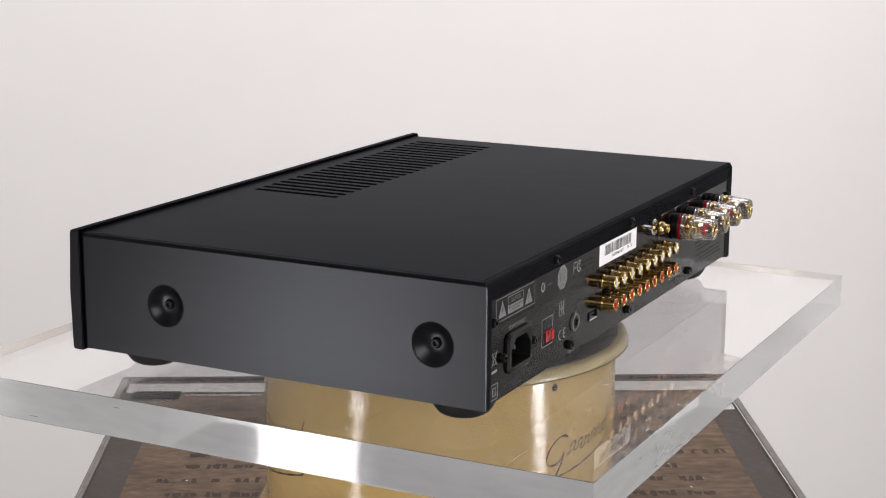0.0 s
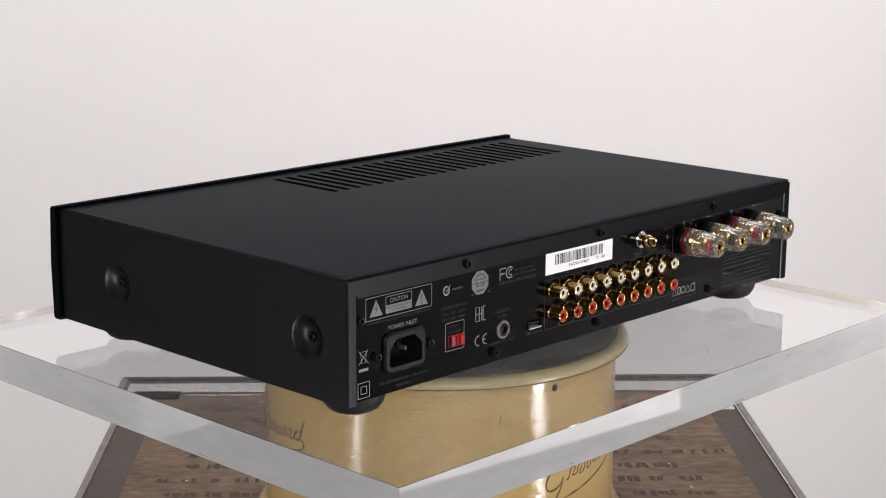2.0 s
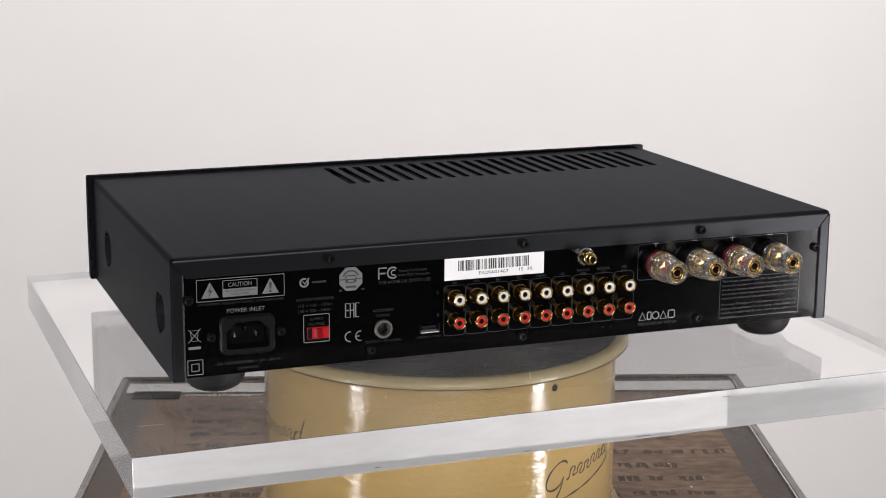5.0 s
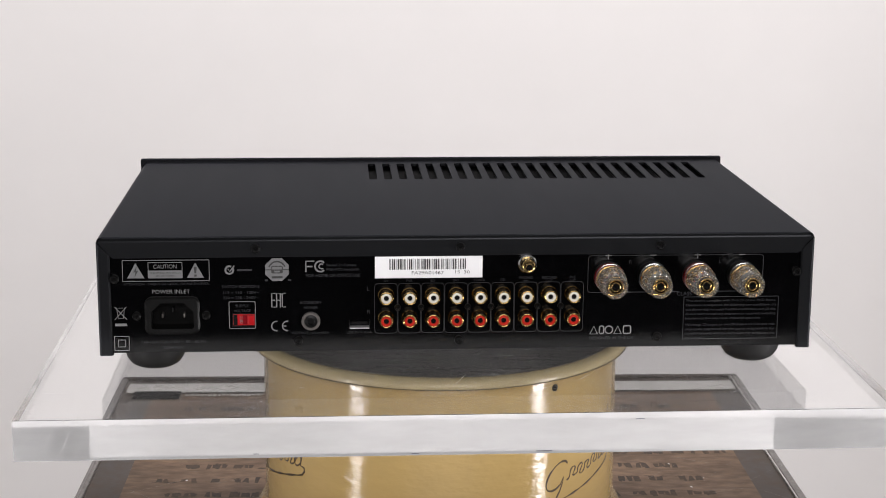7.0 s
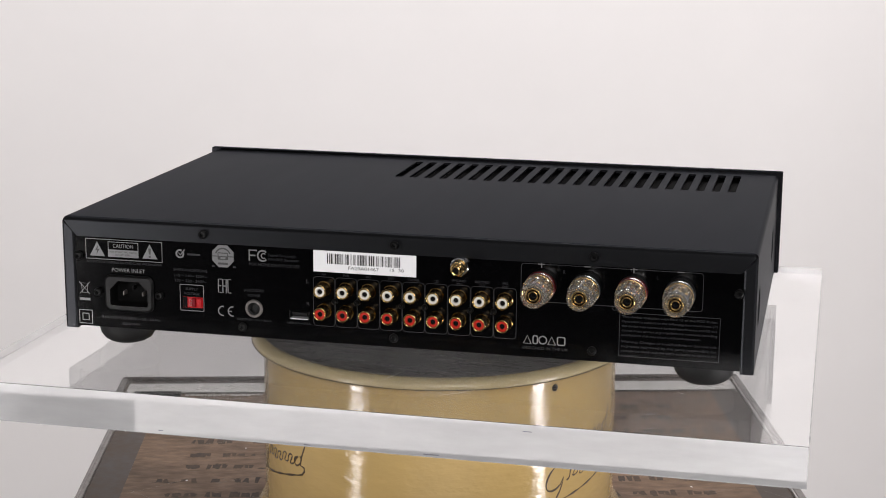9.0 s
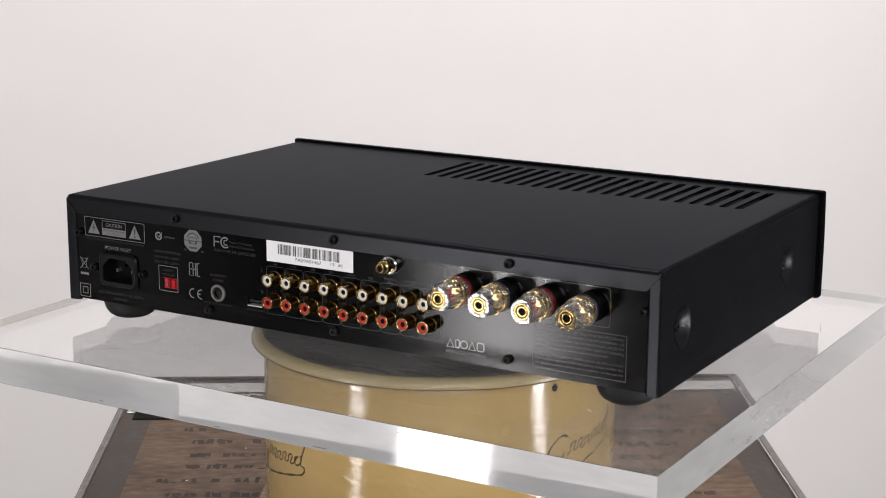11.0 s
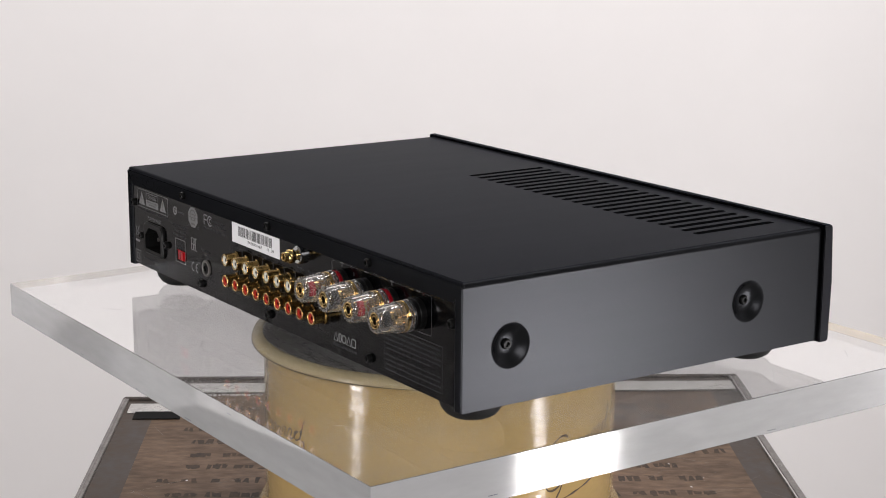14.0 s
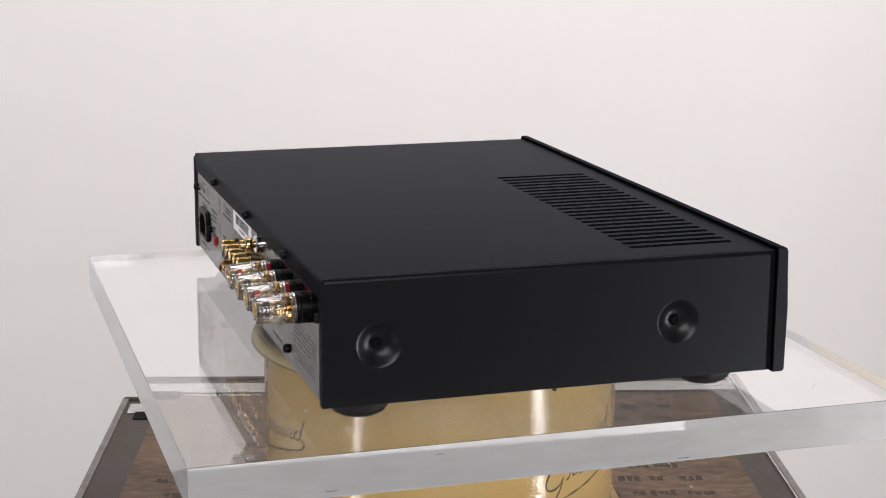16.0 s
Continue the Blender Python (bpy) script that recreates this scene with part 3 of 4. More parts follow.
def binding_post(parent, x, z, band, word):
    y = FACE
    post = part("binding_post", lathe([(9.0, 0), (9.0, 3.4), (8.5, 4.0), (4, 4.0), (4, 0)], x, y, z, n=32), PLASTIC, parent, "clear-capped gold binding post with a " + word + " ring", smooth=True)
    part("collar", lathe([(8.6, 4.0), (9.05, 4.3), (9.05, 6.2), (8.7, 6.6), (5, 6.6), (5, 4.0)], x, y, z, n=32), band, post, word + " plastic ring", smooth=True)
    part("washer", lathe([(6.6, 7.0), (7.2, 7.2), (7.2, 7.8), (6.4, 8.0), (6.4, 8.4), (7.2, 8.6), (7.2, 9.4), (6.8, 9.9), (4, 9.9)], x, y, z, n=32), GOLD, post, smooth=True)
    front = [(4.2 + 0.5 * math.cos(radians(q)), 28.1 + 0.6 * math.sin(radians(q))) for q in range(0, 181, 20)]
    thread = [(4.9 if k % 2 else 4.2, 9.6 + k * 0.75) for k in range(11)]
    part("core", lathe([(4.6, 8)] + thread + [(3.2, 17.6), (3.2, 24.2), (4.3, 24.5), (4.7, 25.2)] + front + [(3.72, 26.2)], x, y, z, n=28), GOLD, post, "gold-plated threaded core", smooth=True)
    # groove and bore are black: the shade inside them, put into the colour
    part("groove", lathe([(3.72, 26.4), (3.1, 26.4), (3.1, 26.0)], x, y, z, n=24), INSIDE, post)
    nose = [(2.62 + 0.5 * math.cos(radians(q)), 28.0 + 0.6 * math.sin(radians(q))) for q in range(0, 181, 20)]
    part("pin_hole", lathe([(3.12, 26.2)] + nose + [(2.1, 19.5), (0, 19.5)], x, y, z, n=24), GOLD, post, smooth=True)
    part("bore", lathe([(2.09, 27.0), (1.3, 26.8), (1.2, 24), (0, 24)], x, y, z, n=20), INSIDE, post, "black insert standing for the shade in the plug hole")
    part("inner_band", lathe([(3.4, 20.6), (5.0, 20.8), (5.2, 21.2), (5.2, 23.4), (5.0, 23.8), (3.4, 24.0)], x, y, z, n=24), band, post, smooth=True)
    part("ring", lathe([(8.5, 6.7), (9.0, 6.8), (9.0, 7.4), (8.5, 7.5)], x, y, z, n=32), NICKEL, post, "bright thin ring", smooth=True)
    ridges = [(8.75 if k % 2 else 8.4, 9.9 + 0.42 * k) for k in range(7)]
    part("grip_ring", lathe([(7.7, 9.8)] + ridges + [(7.7, 12.6)], x, y, z, n=32), GOLD, post, "gold ridged grip ring", smooth=True)
    # fluted clear cap
    bm = bmesh.new()
    n = 84
    rows = [(8.3, 5.0), (8.9, 5.2), (8.9, 6.6), (8.4, 6.9), (8.4, 7.6), (8.8, 7.9), (8.8, 9.4), (8.2, 9.8), (8.2, 11.4), (8.75, 11.7), (8.75, 12.5), (8.15, 12.8), (8.15, 13.5), (8.75, 13.8), (8.75, 14.9), (8.2, 15.3), (8.2, 16.0), (7.3, 27.8), (6.8, 28.5), (5.0, 28.5), (4.8, 28.0), (5.8, 20.8), (6.4, 18), (6.4, 11.0), (7.6, 10.3), (7.6, 7.3), (8.15, 7.1), (8.15, 5.0)]
    rings = []
    for r, a in rows:
        ring = []
        for i in range(n):
            q = 2 * math.pi * i / n
            rr = r * (1 + (0.035 * math.cos(12 * q) if 15 <= a <= 27.7 and r > 7 else 0))
            ring.append(bm.verts.new(Vector((x + rr * math.cos(q), y - a, z + rr * math.sin(q))) * MM))
        rings.append(ring)
    for a, b in list(zip(rings, rings[1:])) + [(rings[-1], rings[0])]:
        for i in range(n):
            j = (i + 1) % n
            bm.faces.new((a[i], a[j], b[j], b[i]))
    cap = part("cap", bm, CLEAR, post, "clear fluted plastic cap", smooth=True)
    cap.data.set_sharp_from_angle(angle=radians(32))
    cap.visible_shadow = False
    return post


def printed(parent, name, bm, mat=None):
    return part(name, bm, mat or PRINT, parent)


def amplifier():
    amp = tagged(new("amplifier"), "slim black stereo amplifier with rear connectors on the clear slab", "amplifier")
    shell = part("cover", cover(), STEEL, amp, "satin black folded steel cover with slotted vents", smooth=True)
    for s in (-1, 1):
        part("side_lip", side_lip(s), STEEL, shell, smooth=True)
        for cy in (-101.8, 73.5):
            prof = [(0, 0.6), (1.3, 0.6), (1.4, 1.9), (2.2, 1.9), (2.8, 1.4), (3.1, 0.6), (3.1, -1.0)]
            bm = lathe(prof, s * (W - 4.4), cy, 46.6, axis="x", n=20, sign=s)
            part("side_screw", bm, SCREW, shell, "black socket-head screw", smooth=True)
    # a black block stands for the shade seen through the slots
    part("interior_black", box(-W + 6, W - 6, REAR + 10, FRNT - 2, BOT + 1, TOP - 5), INSIDE, amp)
    part("base_plate", box(-W + 1.2, W - 1.2, REAR + 1.0, FRNT, BOT - 0.2, BOT + 1.0, 0.3), STEEL, amp)
    front = bmesh.new()
    low, high = 12.6, 86.4
    pts = [(FRNT, low), (FRNT + 6.6, low), (FRNT + 7.6, low + 1.2), (FRNT + 8.0, (low + high) / 2), (FRNT + 6.8, high - 1.6), (FRNT + 5.6, high), (FRNT, high)]
    lv = [front.verts.new(Vector((-216.5, a, b)) * MM) for a, b in pts]
    rv = [front.verts.new(Vector((216.5, a, b)) * MM) for a, b in pts]
    front.faces.new(lv)
    front.faces.new(rv[::-1])
    for k in range(len(pts)):
        q = (k + 1) % len(pts)
        front.faces.new((lv[k], lv[q], rv[q], rv[k]))
    bmesh.ops.bevel(front, geom=front.edges[:], offset=0.5 * MM, segments=2, affect="EDGES")
    part("front_panel", front, FRONT, amp, "thick black aluminium front panel", smooth=True)
    for x, y in ((-183.6, -106), (183.4, -106), (-181, 106), (180, 106)):
        bm = lathe([(0, 0), (8.0, 0), (11.5, 0.7), (14.8, 2.6), (17.2, 6.0), (18.6, 10.5), (18.9, BOT), (0, BOT)], x, y, 0, axis="z", n=36)
        part("foot", bm, RUBBER, amp, "round black rubber foot", smooth=True)

    bm = bmesh.new()
    xs, zs = (-205.5, -183.5, -156.7, -66.0, -53.4, 205.5), (BOT, 28.4, 33.6, 47.2, 74)
    grid = {(i, j): bm.verts.new(Vector((xs[i], FACE, zs[j])) * MM) for i in range(6) for j in range(5)}
    faces = [bm.faces.new((grid[i, j], grid[i + 1, j], grid[i + 1, j + 1], grid[i, j + 1]))
             for i in range(5) for j in range(4) if (i, j) not in ((1, 1), (1, 2), (3, 1))]
    back = bmesh.ops.extrude_face_region(bm, geom=faces, use_keep_orig=True)
    bmesh.ops.translate(bm, verts=[g for g in back["geom"] if isinstance(g, bmesh.types.BMVert)], vec=(0, 1.4 * MM, 0))
    rear = part("rear_panel", bm, PANEL, amp, "black printed rear panel")
    for x in (-120.5, 0.2, 120):
        cap_screw(rear, x, 78.0)
    for x, z in ((-96.2, 21.2), (-0.2, 20.8), (119.8, 21.4), (-203.4, 60.1), (203.4, 61.0)):
        cap_screw(rear, x, z, FACE)
    for x in (-191.1, -150.3):
        cap_screw(rear, x, 37.6, FACE, 2.6)

    # power inlet
    inlet = part("power_inlet", bmesh.new(), PLASTIC, rear, "black mains inlet socket")
    bm = bmesh.new()
    out = rounded(-186.4, -154.0, 26.2, 49.2, 4.5)
    mid = rounded(-185.2, -155.2, 27.4, 48.0, 3.8)
    n = len(arc(0, 0, 1, 0, 90, 5))
    slant = [5.6 * k / (n - 1) for k in range(n)]
    inn = [(-157.6 - q, 40.0 + q) for q in slant] + [(-177.0 - q, 45.6 - q) for q in slant] + rounded(-182.6, -157.6, 29.8, 45.6, 1.4)[2 * n:]
    loops = []
    for loop, yy in ((out, FACE), (out, FACE - 1.2), (mid, FACE - 2.2), (inn, FACE - 2.2), (inn, FACE - 1.6)):
        loops.append([bm.verts.new(Vector((px, yy, pz)) * MM) for px, pz in loop])
    for a, b in zip(loops, loops[1:]):
        for k in range(len(a)):
            q = (k + 1) % len(a)
            bm.faces.new((a[k], a[q], b[q], b[k]))
    bm.to_mesh(inlet.data)
    bm.free()
    bm = bmesh.new()
    lip, deep = ([bm.verts.new(Vector((px, yy, pz)) * MM) for px, pz in inn] for yy in (FACE - 1.6, FACE + 13.0))
    for k in range(len(lip)):
        q = (k + 1) % len(lip)
        bm.faces.new((lip[k], lip[q], deep[q], deep[k]))
    bm.faces.new(deep)
    part("well", bm, INSIDE, inlet, "dark socket well")
    # the middle pin is near-black, coloured to stay lost in the well's shade
    for x, z, mat in ((-176.5, 36.2, RIM), (-170.1, 39.8, SCREW), (-163.7, 36.2, RIM)):
        part("pin", box(x - 0.55, x + 0.55, FACE + 4.5, FACE + 13.0, z - 1.3, z + 1.3, 0.3), mat, inlet, "metal contact pin")

    # voltage selector
    sel = part("voltage_switch", box(-134.6, -121.8, FACE - 0.4, FACE, 31.2, 38.0, 0.2), SWITCH, rear, "red voltage selector switch")
    # black plate and strip stand for the shade in the switch's recess
    part("well", box(-135.3, -121.9, FACE - 0.15, FACE, 30.3, 38.5, 0.05), INSIDE, sel, "black plate standing for the shaded recess round the switch")
    part("recess", box(-134.4, -132.0, FACE - 0.55, FACE - 0.35, 31.4, 37.8), INSIDE, sel, "black strip coloured as the shaded end of the switch")
    part("slider", box(-125.6, -122.4, FACE - 1.6, FACE - 0.4, 31.8, 37.4, 0.3), SWITCH, sel)
    part("slider", box(-128.9, -126.4, FACE - 1.2, FACE - 0.4, 31.8, 37.4, 0.3), CRIMSON, sel)
    mark = lettering("value", "230", 0, 0, 2.2, PRINT, sel, 0, "CENTER")
    mark.data.transform(Matrix.Translation(Vector((-130.6, FACE - 0.45, 34.6)) * MM) @ Matrix.Rotation(radians(90), 4, "Y"))
    printed(rear, "outline", stroke(rounded(-136.8, -121.4, 29.2, 45.6, 0.8), 0.45, FACE, INKY, True))

    # accessory jack and usb
    jack = part("accessory_jack", lathe([(5.6, 0), (5.6, 1.0), (5.2, 1.4), (4.1, 1.4), (3.9, 1.0)], -88.6, FACE, 33.3, n=32), RIM, rear, "round metal accessory jack", smooth=True)
    part("insert", lathe([(4.0, 1.0), (2.2, 1.6), (2.0, 1.0), (2.0, 0.2), (0, 0.2)], -88.6, FACE, 33.3, n=24), PLASTIC, jack, smooth=True)
    usb = part("usb_socket", box(-66.6, -52.8, FACE + 5.0, FACE + 5.4, 27.8, 34.0, 0.1), INSIDE, rear, "small usb socket")
    for b in ((-66.0, -65.5, 28.4, 33.6), (-53.9, -53.4, 28.4, 33.6), (-65.5, -53.9, 28.4, 28.9)):
        # the glint is in the colours: pale bottom edge, near-black sides
        part("shell", box(b[0], b[1], FACE - 0.7, FACE + 5.0, b[2], b[3]), LIP_GLINT if b[3] < 30 else SCREW, usb, "metal edge")
    part("tongue", box(-64.4, -55.0, FACE + 0.6, FACE + 5.0, 30.8, 32.4), PLASTIC, usb)

    # phono sockets in nine ruled cells
    names = ("AV", "PVR", "BD", "SAT", "TUNER", "CD", "PHONO", "RECORD", "PRE")
    for i in range(9):
        x = -43.9 + 13.95 * i
        rca_socket(rear, x, 48.7, IVORY, "white")
        rca_socket(rear, x, 34.7, RED, "red")
        printed(rear, "outline", stroke(rounded(x - 6.75, x + 6.75, 25.2, 55.8, 2.2), 0.35, FACE, INKY, True), FAINT)
        lettering("caption", names[i], x, 56.6 if i < 6 else 57.8, 1.6, FAINT, rear, INKY, "CENTER")
        if i < 8 and i not in (2, 5):
            cap_screw(rear, x + 7.03, 41.2, FACE, 1.9)
    lettering("caption", "OUT", -43.9 + 13.95 * 7, 56.0, 1.3, FAINT, rear, INKY, "CENTER")
    lettering("caption", "(MM)", -43.9 + 13.95 * 6, 56.0, 1.3, FAINT, rear, INKY, "CENTER")
    lettering("caption", "OUT", -43.9 + 13.95 * 8, 56.0, 1.3, FAINT, rear, INKY, "CENTER")
    lettering("caption", "L", -55.2, 51.4, 2.4, FAINT, rear, INKY)
    lettering("caption", "R", -55.2, 37.4, 2.4, FAINT, rear, INKY)

    # earth terminal
    earth = part("earth_post", lathe([(5.6, 0), (5.6, 2.6), (5.0, 3.2), (3.0, 3.2), (3.0, 0)], 40.3, FACE, 67.4, n=28), NICKEL, rear, "nickel and brass earth terminal", smooth=True)
    part("knob", lathe([(2.6, 3.2), (2.6, 5.0), (4.0, 5.3), (4.3, 6.0), (4.3, 8.4), (3.8, 9.2), (3.0, 9.6), (3.0, 11.8), (2.8, 12.4), (2.4, 12.6), (1.9, 12.4), (1.6, 11.8), (1.6, 8.0), (0, 8.0)], 40.3, FACE, 67.4, n=28), GOLD, earth, "brass knob", smooth=True)

    # a black insert stands for the shade in the knob's hole
    part("bore", lathe([(1.58, 11.2), (0, 11.0)], 40.3, FACE, 67.4, n=16), INSIDE, earth)

    # loudspeaker terminals
    for x, band, word in ((89.2, CRIMSON, "red"), (115.6, PLASTIC, "black"), (142.8, CRIMSON, "red"), (170.0, PLASTIC, "black")):
        binding_post(rear, x, 59.1, band, word)
    printed(rear, "outline", stroke([(132, 49), (79.0, 49)] + arc(79.0, 51.0, 2.0, 270, 180, 4) + arc(79.0, 69.6, 2.0, 180, 90, 4) + arc(181.0, 69.6, 2.0, 90, 0, 4) + arc(181, 51, 2, 0, -90, 4) + [(146, 49)], 0.4, FACE, INKY), FAINT)
    for x, kind in ((89, "+"), (116, "-"), (143, "+"), (170, "-")):
        printed(rear, "sign", box(x - 2.0, x + 2.0, INKY - 0.02, FACE, 71.3, 71.9))
        if kind == "+":
            printed(rear, "sign", box(x - 0.3, x + 0.3, INKY - 0.04, FACE, 69.4, 73.4))
    lettering("caption", "R", 101.5, 66.6, 2.2, FAINT, rear, INKY)
    lettering("caption", "L", 156.0, 66.6, 2.2, FAINT, rear, INKY)
    lettering("caption", "CLASS", 131.0, 46.6, 2.4, FAINT, rear, INKY)

    # white bar-code label
    label = part("barcode_label", box(-50.4, 13.6, FACE - 0.12, FACE, 59.0, 72.2), PAPER, rear, "white paper label with a bar code")
    rng = random.Random(11)
    bm = bmesh.new()
    x = -41.8
    while x < 3.6:
        wd = rng.choice((0.35, 0.35, 0.7, 0.7, 1.05))
        box(x, x + wd, FACE - 0.16, FACE - 0.12, 64.2, 70.6, bm=bm)
        x += wd + rng.choice((0.35, 0.35, 0.7))
    part("bar_code", bm, INK, label)
    lettering("serial", "FA29A01467", -28.8, 61.2, 2.1, INK, label, FACE - 0.15, width=19.0)
    lettering("serial", "15  30", -3.4, 61.6, 1.9, INK, label, FACE - 0.15, width=8.6)

    # warning panel
    printed(rear, "outline", stroke(rounded(-198.6, -148.0, 58.6, 71.2, 0.3), 0.4, FACE, INKY, True))
    for cx in (-191.0, -156.1):
        printed(rear, "triangle", sheet([(cx - 5.0, 60.4), (cx + 5.0, 60.4), (cx, 69.6)], FACE, INKY))
        if cx < -170:
            part("bolt", sheet([(cx + 0.9, 67.9), (cx - 1.5, 63.9), (cx - 0.1, 64.2), (cx - 0.7, 60.9), (cx + 1.7, 65.1), (cx + 0.2, 64.8)], INKY, INKY - 0.04), INK, rear)
        else:
            part("bolt", sheet([(cx - 0.9, 67.0), (cx + 0.9, 67.0), (cx + 0.55, 63.2), (cx - 0.55, 63.2)], INKY, INKY - 0.04), INK, rear)
            part("bolt", sheet([(cx - 0.7, 61.1), (cx + 0.7, 61.1), (cx + 0.7, 62.4), (cx - 0.7, 62.4)], INKY, INKY - 0.04), INK, rear)
    printed(rear, "outline", stroke(rounded(-183.6, -163.8, 60.5, 69.8, 0.2), 0.4, FACE, INKY, True))
    printed(rear, "block", box(-183.4, -164.0, INKY, FACE, 60.6, 65.0))
    lettering("caption", "CAUTION", -173.7, 66.2, 2.5, PRINT, rear, INKY, "CENTER", width=13.5)
    lettering("caption", "RISK OF ELECTRIC SHOCK", -173.7, 63.1, 1.1, INK, rear, INKY - 0.05, "CENTER", width=18.0)
    lettering("caption", "DO NOT OPEN", -173.7, 61.3, 1.1, INK, rear, INKY - 0.05, "CENTER", width=10.5)
    lettering("caption", "ATTENTION : RISQUE DE CHOC, NE PAS ENLEVER", -198.4, 56.2, 1.4, FAINT, rear, INKY, width=50)
    lettering("caption", "POWER INLET", -170.7, 51.0, 2.4, PRINT, rear, INKY, "CENTER", width=22)
    lettering("caption", "110-120V/220-240V ~ 50 - 60 Hz", -170.0, 20.7, 1.7, FAINT, rear, INKY, "CENTER", width=38)
    lettering("caption", "350W MAX", -170.0, 17.2, 1.6, FAINT, rear, INKY, "CENTER", width=12)
    lettering("caption", "SWITCH POSITIONS", -129.8, 54.0, 1.7, FAINT, rear, INKY, "CENTER", width=22)
    lettering("caption", "115 = 110 - 120V~", -129.8, 50.4, 1.7, FAINT, rear, INKY, "CENTER", width=21)
    lettering("caption", "230 = 220 - 240V~", -129.8, 47.2, 1.7, FAINT, rear, INKY, "CENTER", width=21)
    lettering("caption", "SUPPLY", -129.1, 42.2, 1.7, FAINT, rear, INKY, "CENTER", width=8)
    lettering("caption", "VOLTAGE", -129.1, 39.2, 1.7, FAINT, rear, INKY, "CENTER", width=10)
    lettering("caption", "ACCESSORY", -88.6, 43.8, 1.7, FAINT, rear, INKY, "CENTER", width=13)
    lettering("caption", "POWER", -88.6, 40.6, 1.7, FAINT, rear, INKY, "CENTER", width=8)
    lettering("caption", "OUTPUT : 6V = 0.5A", -88.8, 25.3, 1.5, FAINT, rear, INKY, "CENTER", width=22)
    lettering("caption", "USB 5V = 0.1A", -60.0, 25.3, 1.3, FAINT, rear, INKY, "CENTER", width=15)
    lettering("caption", "Tested To Comply", -79.4, 66.6, 1.6, FAINT, rear, INKY, width=18)
    lettering("caption", "With FCC Standards", -79.4, 64.0, 1.6, FAINT, rear, INKY, width=19.5)
    lettering("caption", "FOR HOME OR OFFICE USE", -91.4, 60.2, 1.9, FAINT, rear, INKY, width=32)
    lettering("caption", "DESIGNED IN THE UK", 78.4, 19.8, 1.8, FAINT, rear, INKY, width=27)

    # approval marks as plain shapes
    printed(rear, "approval_mark", stroke(arc(-136.2, 64.9, 2.3, 60, 400, 20), 1.1, FACE, INKY))
    printed(rear, "approval_mark", stroke([(-137.0, 65.6), (-136.0, 64.0), (-133.2, 67.6)], 0.7, FACE, INKY - 0.03))
    printed(rear, "text_bar", box(-131.6, -123.0, INKY, FACE, 64.2, 65.4), FAINT)
    oct_out = [(-108.2 + 7.5 * math.cos(radians(22.5 + 45 * k)), 64.9 + 7.5 * math.sin(radians(22.5 + 45 * k))) for k in range(8)]
    printed(rear, "approval_mark", sheet(oct_out, FACE, INKY))
    part("approval_mark", stroke(arc(-108.2, 64.9, 4.9, 20, 160, 14), 0.9, INKY, INKY - 0.03), INK, rear)
    part("approval_mark", box(-115.0, -101.4, INKY - 0.03, INKY, 64.5, 65.1), INK, rear)
    part("approval_mark", sheet(rounded(-111.6, -104.8, 62.6, 67.2, 0.8), INKY, INKY - 0.05), INK, rear)
    printed(rear, "approval_mark", box(-111.0, -105.4, INKY - 0.08, INKY, 65.0, 66.6))
    printed(rear, "approval_mark", box(-109.8, -106.6, INKY - 0.08, INKY, 63.2, 64.3))
    part("approval_mark", box(-111.4, -105.0, INKY - 0.03, INKY, 59.6, 60.9), INK, rear)
    for mx in (-115.4, -101.8):
        printed(rear, "text_bar", box(mx, mx + 1.8, INKY, FACE, 57.9, 59.0), FAINT)
    printed(rear, "approval_mark", stroke([(-91.2, 63.2), (-91.2, 69.8), (-86.2, 69.8)], 0.9, FACE, INKY))
    printed(rear, "approval_mark", stroke([(-91.2, 66.6), (-87.2, 66.6)], 0.9, FACE, INKY))
    printed(rear, "approval_mark", stroke(arc(-82.6, 66.6, 3.2, 45, 315), 1.0, FACE, INKY))
    printed(rear, "approval_mark", stroke(arc(-82.0, 66.6, 1.5, 50, 310), 0.7, FACE, INKY))
    for dx, pts in ((-112.0, [(2.6, 8.6), (0.4, 8.6), (0.4, 0.3), (2.6, 0.3)]), (-112.0, [(0.4, 4.5), (2.4, 4.5)]), (-108.9, [(0.2, 0), (0.2, 8.6), (2.4, 8.6), (2.4, 0)]),
                    (-108.9, [(0.2, 4.4), (2.4, 4.4)]), (-105.8, [(2.4, 8.6), (0.4, 8.6), (0.4, 0.3), (2.4, 0.3)])):
        printed(rear, "approval_mark", stroke([(dx + a, 41.8 + b) for a, b in pts], 0.7, FACE, INKY))
    printed(rear, "approval_mark", stroke(arc(-109.0, 30.4, 2.9, 80, 280), 0.75, FACE, INKY))
    printed(rear, "approval_mark", stroke(arc(-102.6, 30.4, 2.9, 80, 280), 0.75, FACE, INKY))
    printed(rear, "approval_mark", stroke([(-105.4, 30.4), (-103.2, 30.4)], 0.7, FACE, INKY))
    for half in (4.3, 2.1):
        printed(rear, "approval_mark", stroke(rounded(-200.4 - half, -200.4 + half, 20.8 - half, 20.8 + half, 0.2), 0.45, FACE, INKY, True))
    printed(rear, "approval_mark", stroke([(-202.8, 42.4), (-202.0, 36.2), (-199.0, 36.2), (-198.2, 42.4)], 0.4, FACE, INKY, True))
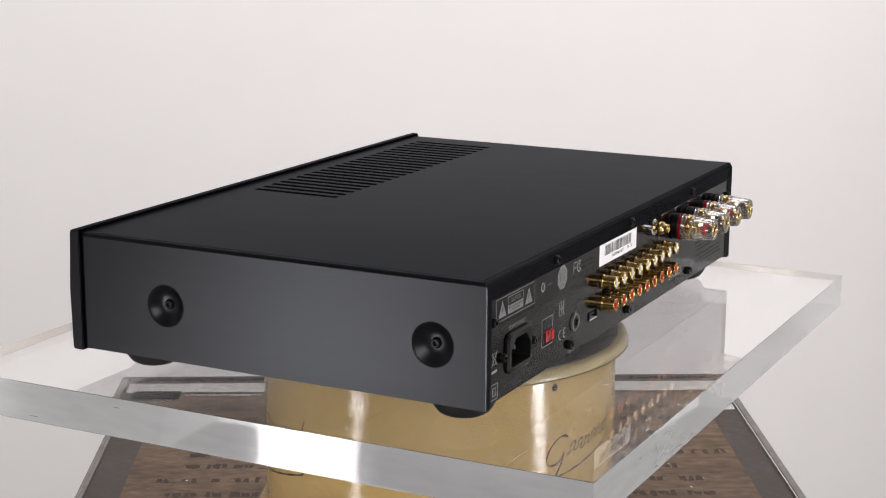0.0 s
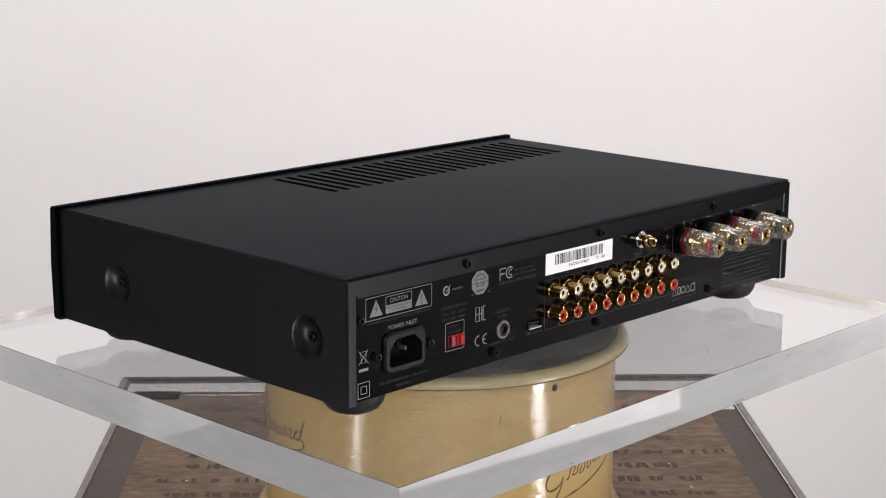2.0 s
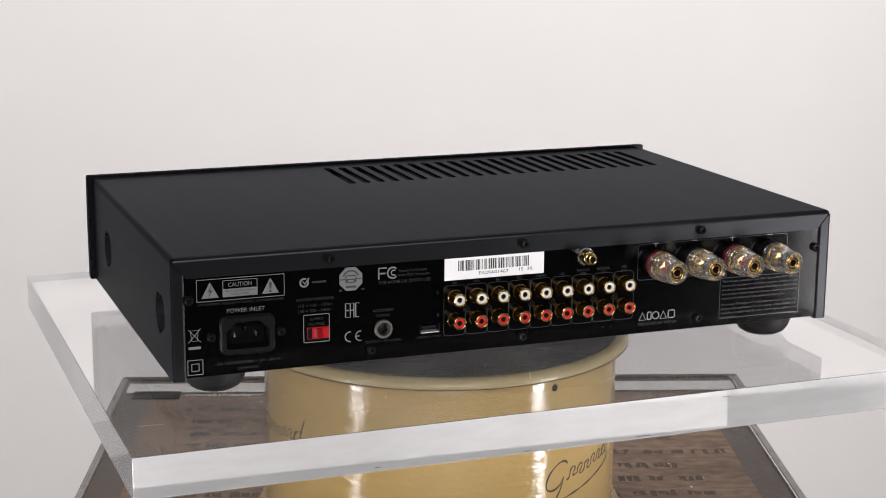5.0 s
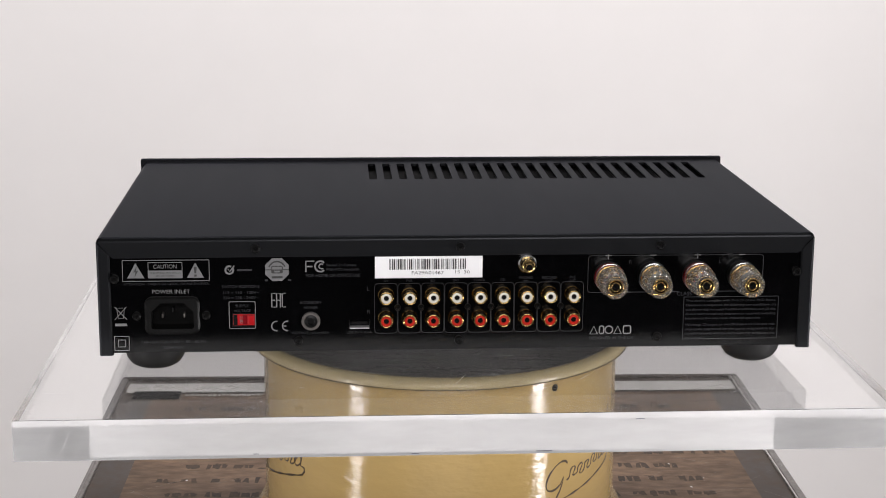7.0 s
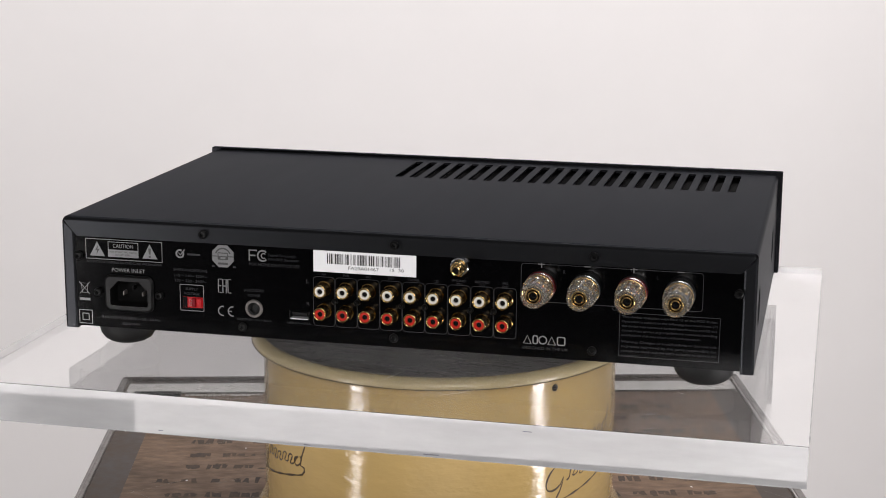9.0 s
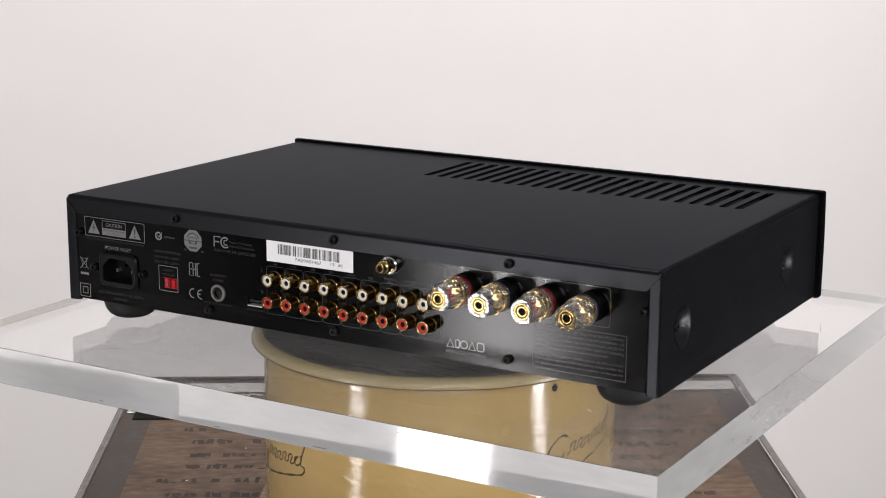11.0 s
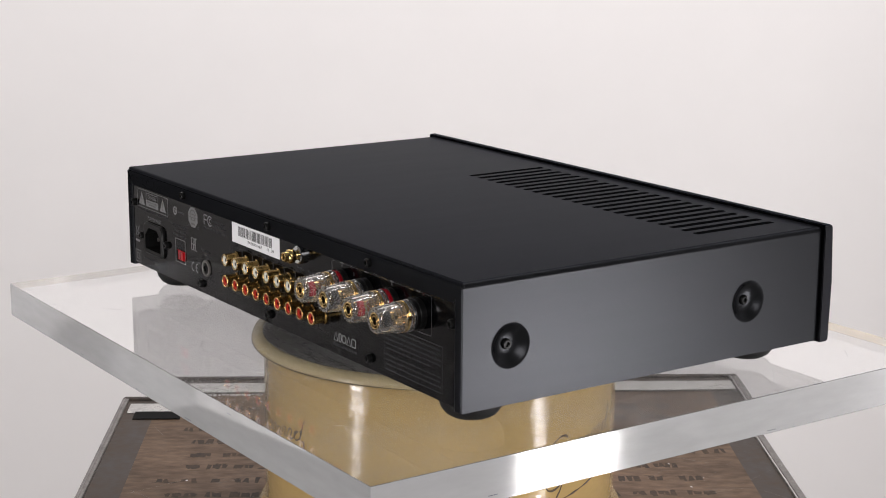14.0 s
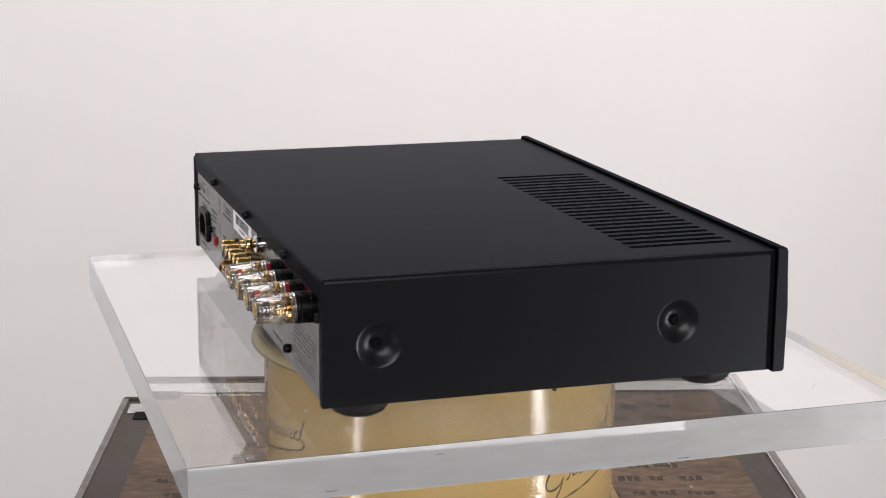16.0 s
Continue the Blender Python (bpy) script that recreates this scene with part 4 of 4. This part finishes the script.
    printed(rear, "approval_mark", stroke([(-204.0, 35.4), (-197.0, 43.2)], 0.4, FACE, INKY - 0.02))
    printed(rear, "approval_mark", stroke([(-197.0, 35.4), (-204.0, 43.2)], 0.4, FACE, INKY - 0.04))
    printed(rear, "approval_mark", box(-204.0, -197.0, INKY, FACE, 31.4, 33.0))

    # maker's mark as a row of plain grey outlined shapes
    x = 78.6
    for k, wd in enumerate((5.4, 3.6, 4.8, 5.4, 5.4)):
        if k in (0, 3):
            pts = [(x + 0.4, 23.2), (x + wd - 0.4, 23.2), (x + wd / 2, 28.0)]
        elif k == 2:
            pts = arc(x + wd / 2, 25.7, 2.3, 0, 342, 19)
        else:
            pts = rounded(x + 0.5, x + wd - 0.5, 23.3, 28.1, 1.0)
        printed(rear, "maker_mark", stroke(pts, 0.75, FACE, INKY, True), PRINT)
        x += wd + 0.25

    # notice
    printed(rear, "outline", stroke(rounded(135.6, 193.4, 19.4, 45.6, 0.2), 0.35, FACE, INKY, True), FAINT)
    lines = ("This device complies with Part 15 of the FCC Rules.", "Operation is subject to the following two conditions. (1)",
             "this device may not cause harmful interference, and (2) this", "device must accept any interference received, including",
             "interference that may cause undesired operation.", "",
             "Warning: Changes or modifications to this unit not", "expressly approved by the party responsible for",
             "compliance could void the user's authority to operate the", "equipment.")
    z = 42.6
    for k, line in enumerate(lines):
        if line:
            lettering("notice", line, 136.8, z, 1.45, FAINT, rear, INKY, width=11 if k == 9 else (46 if k == 4 else 55))
        z -= 2.75 if line else 1.2

    amp.matrix_world = pose(*AMP)
    return amp


amp = amplifier()


def motions():
    """The slab, the platter and the amplifier turn together, clockwise from above, at an even rate."""
    def at(t, dx=0.0, dz=0.0):
        turn = Matrix.Rotation(radians(63.139 - 8.4934 * t), 4, "Z")
        return Matrix.Translation((0, 0, Z0)) @ turn @ Matrix.Translation((dx, 0, dz))
    times = [k for k in range(17)]
    walk(amp, [(t, at(t, AMP[0])) for t in times])
    walk(plate, [(t, at(t)) for t in times])
    walk(platter, [(t, Matrix.Translation((-0.001, 0, -0.0314)) @ at(t)) for t in times])


motions()
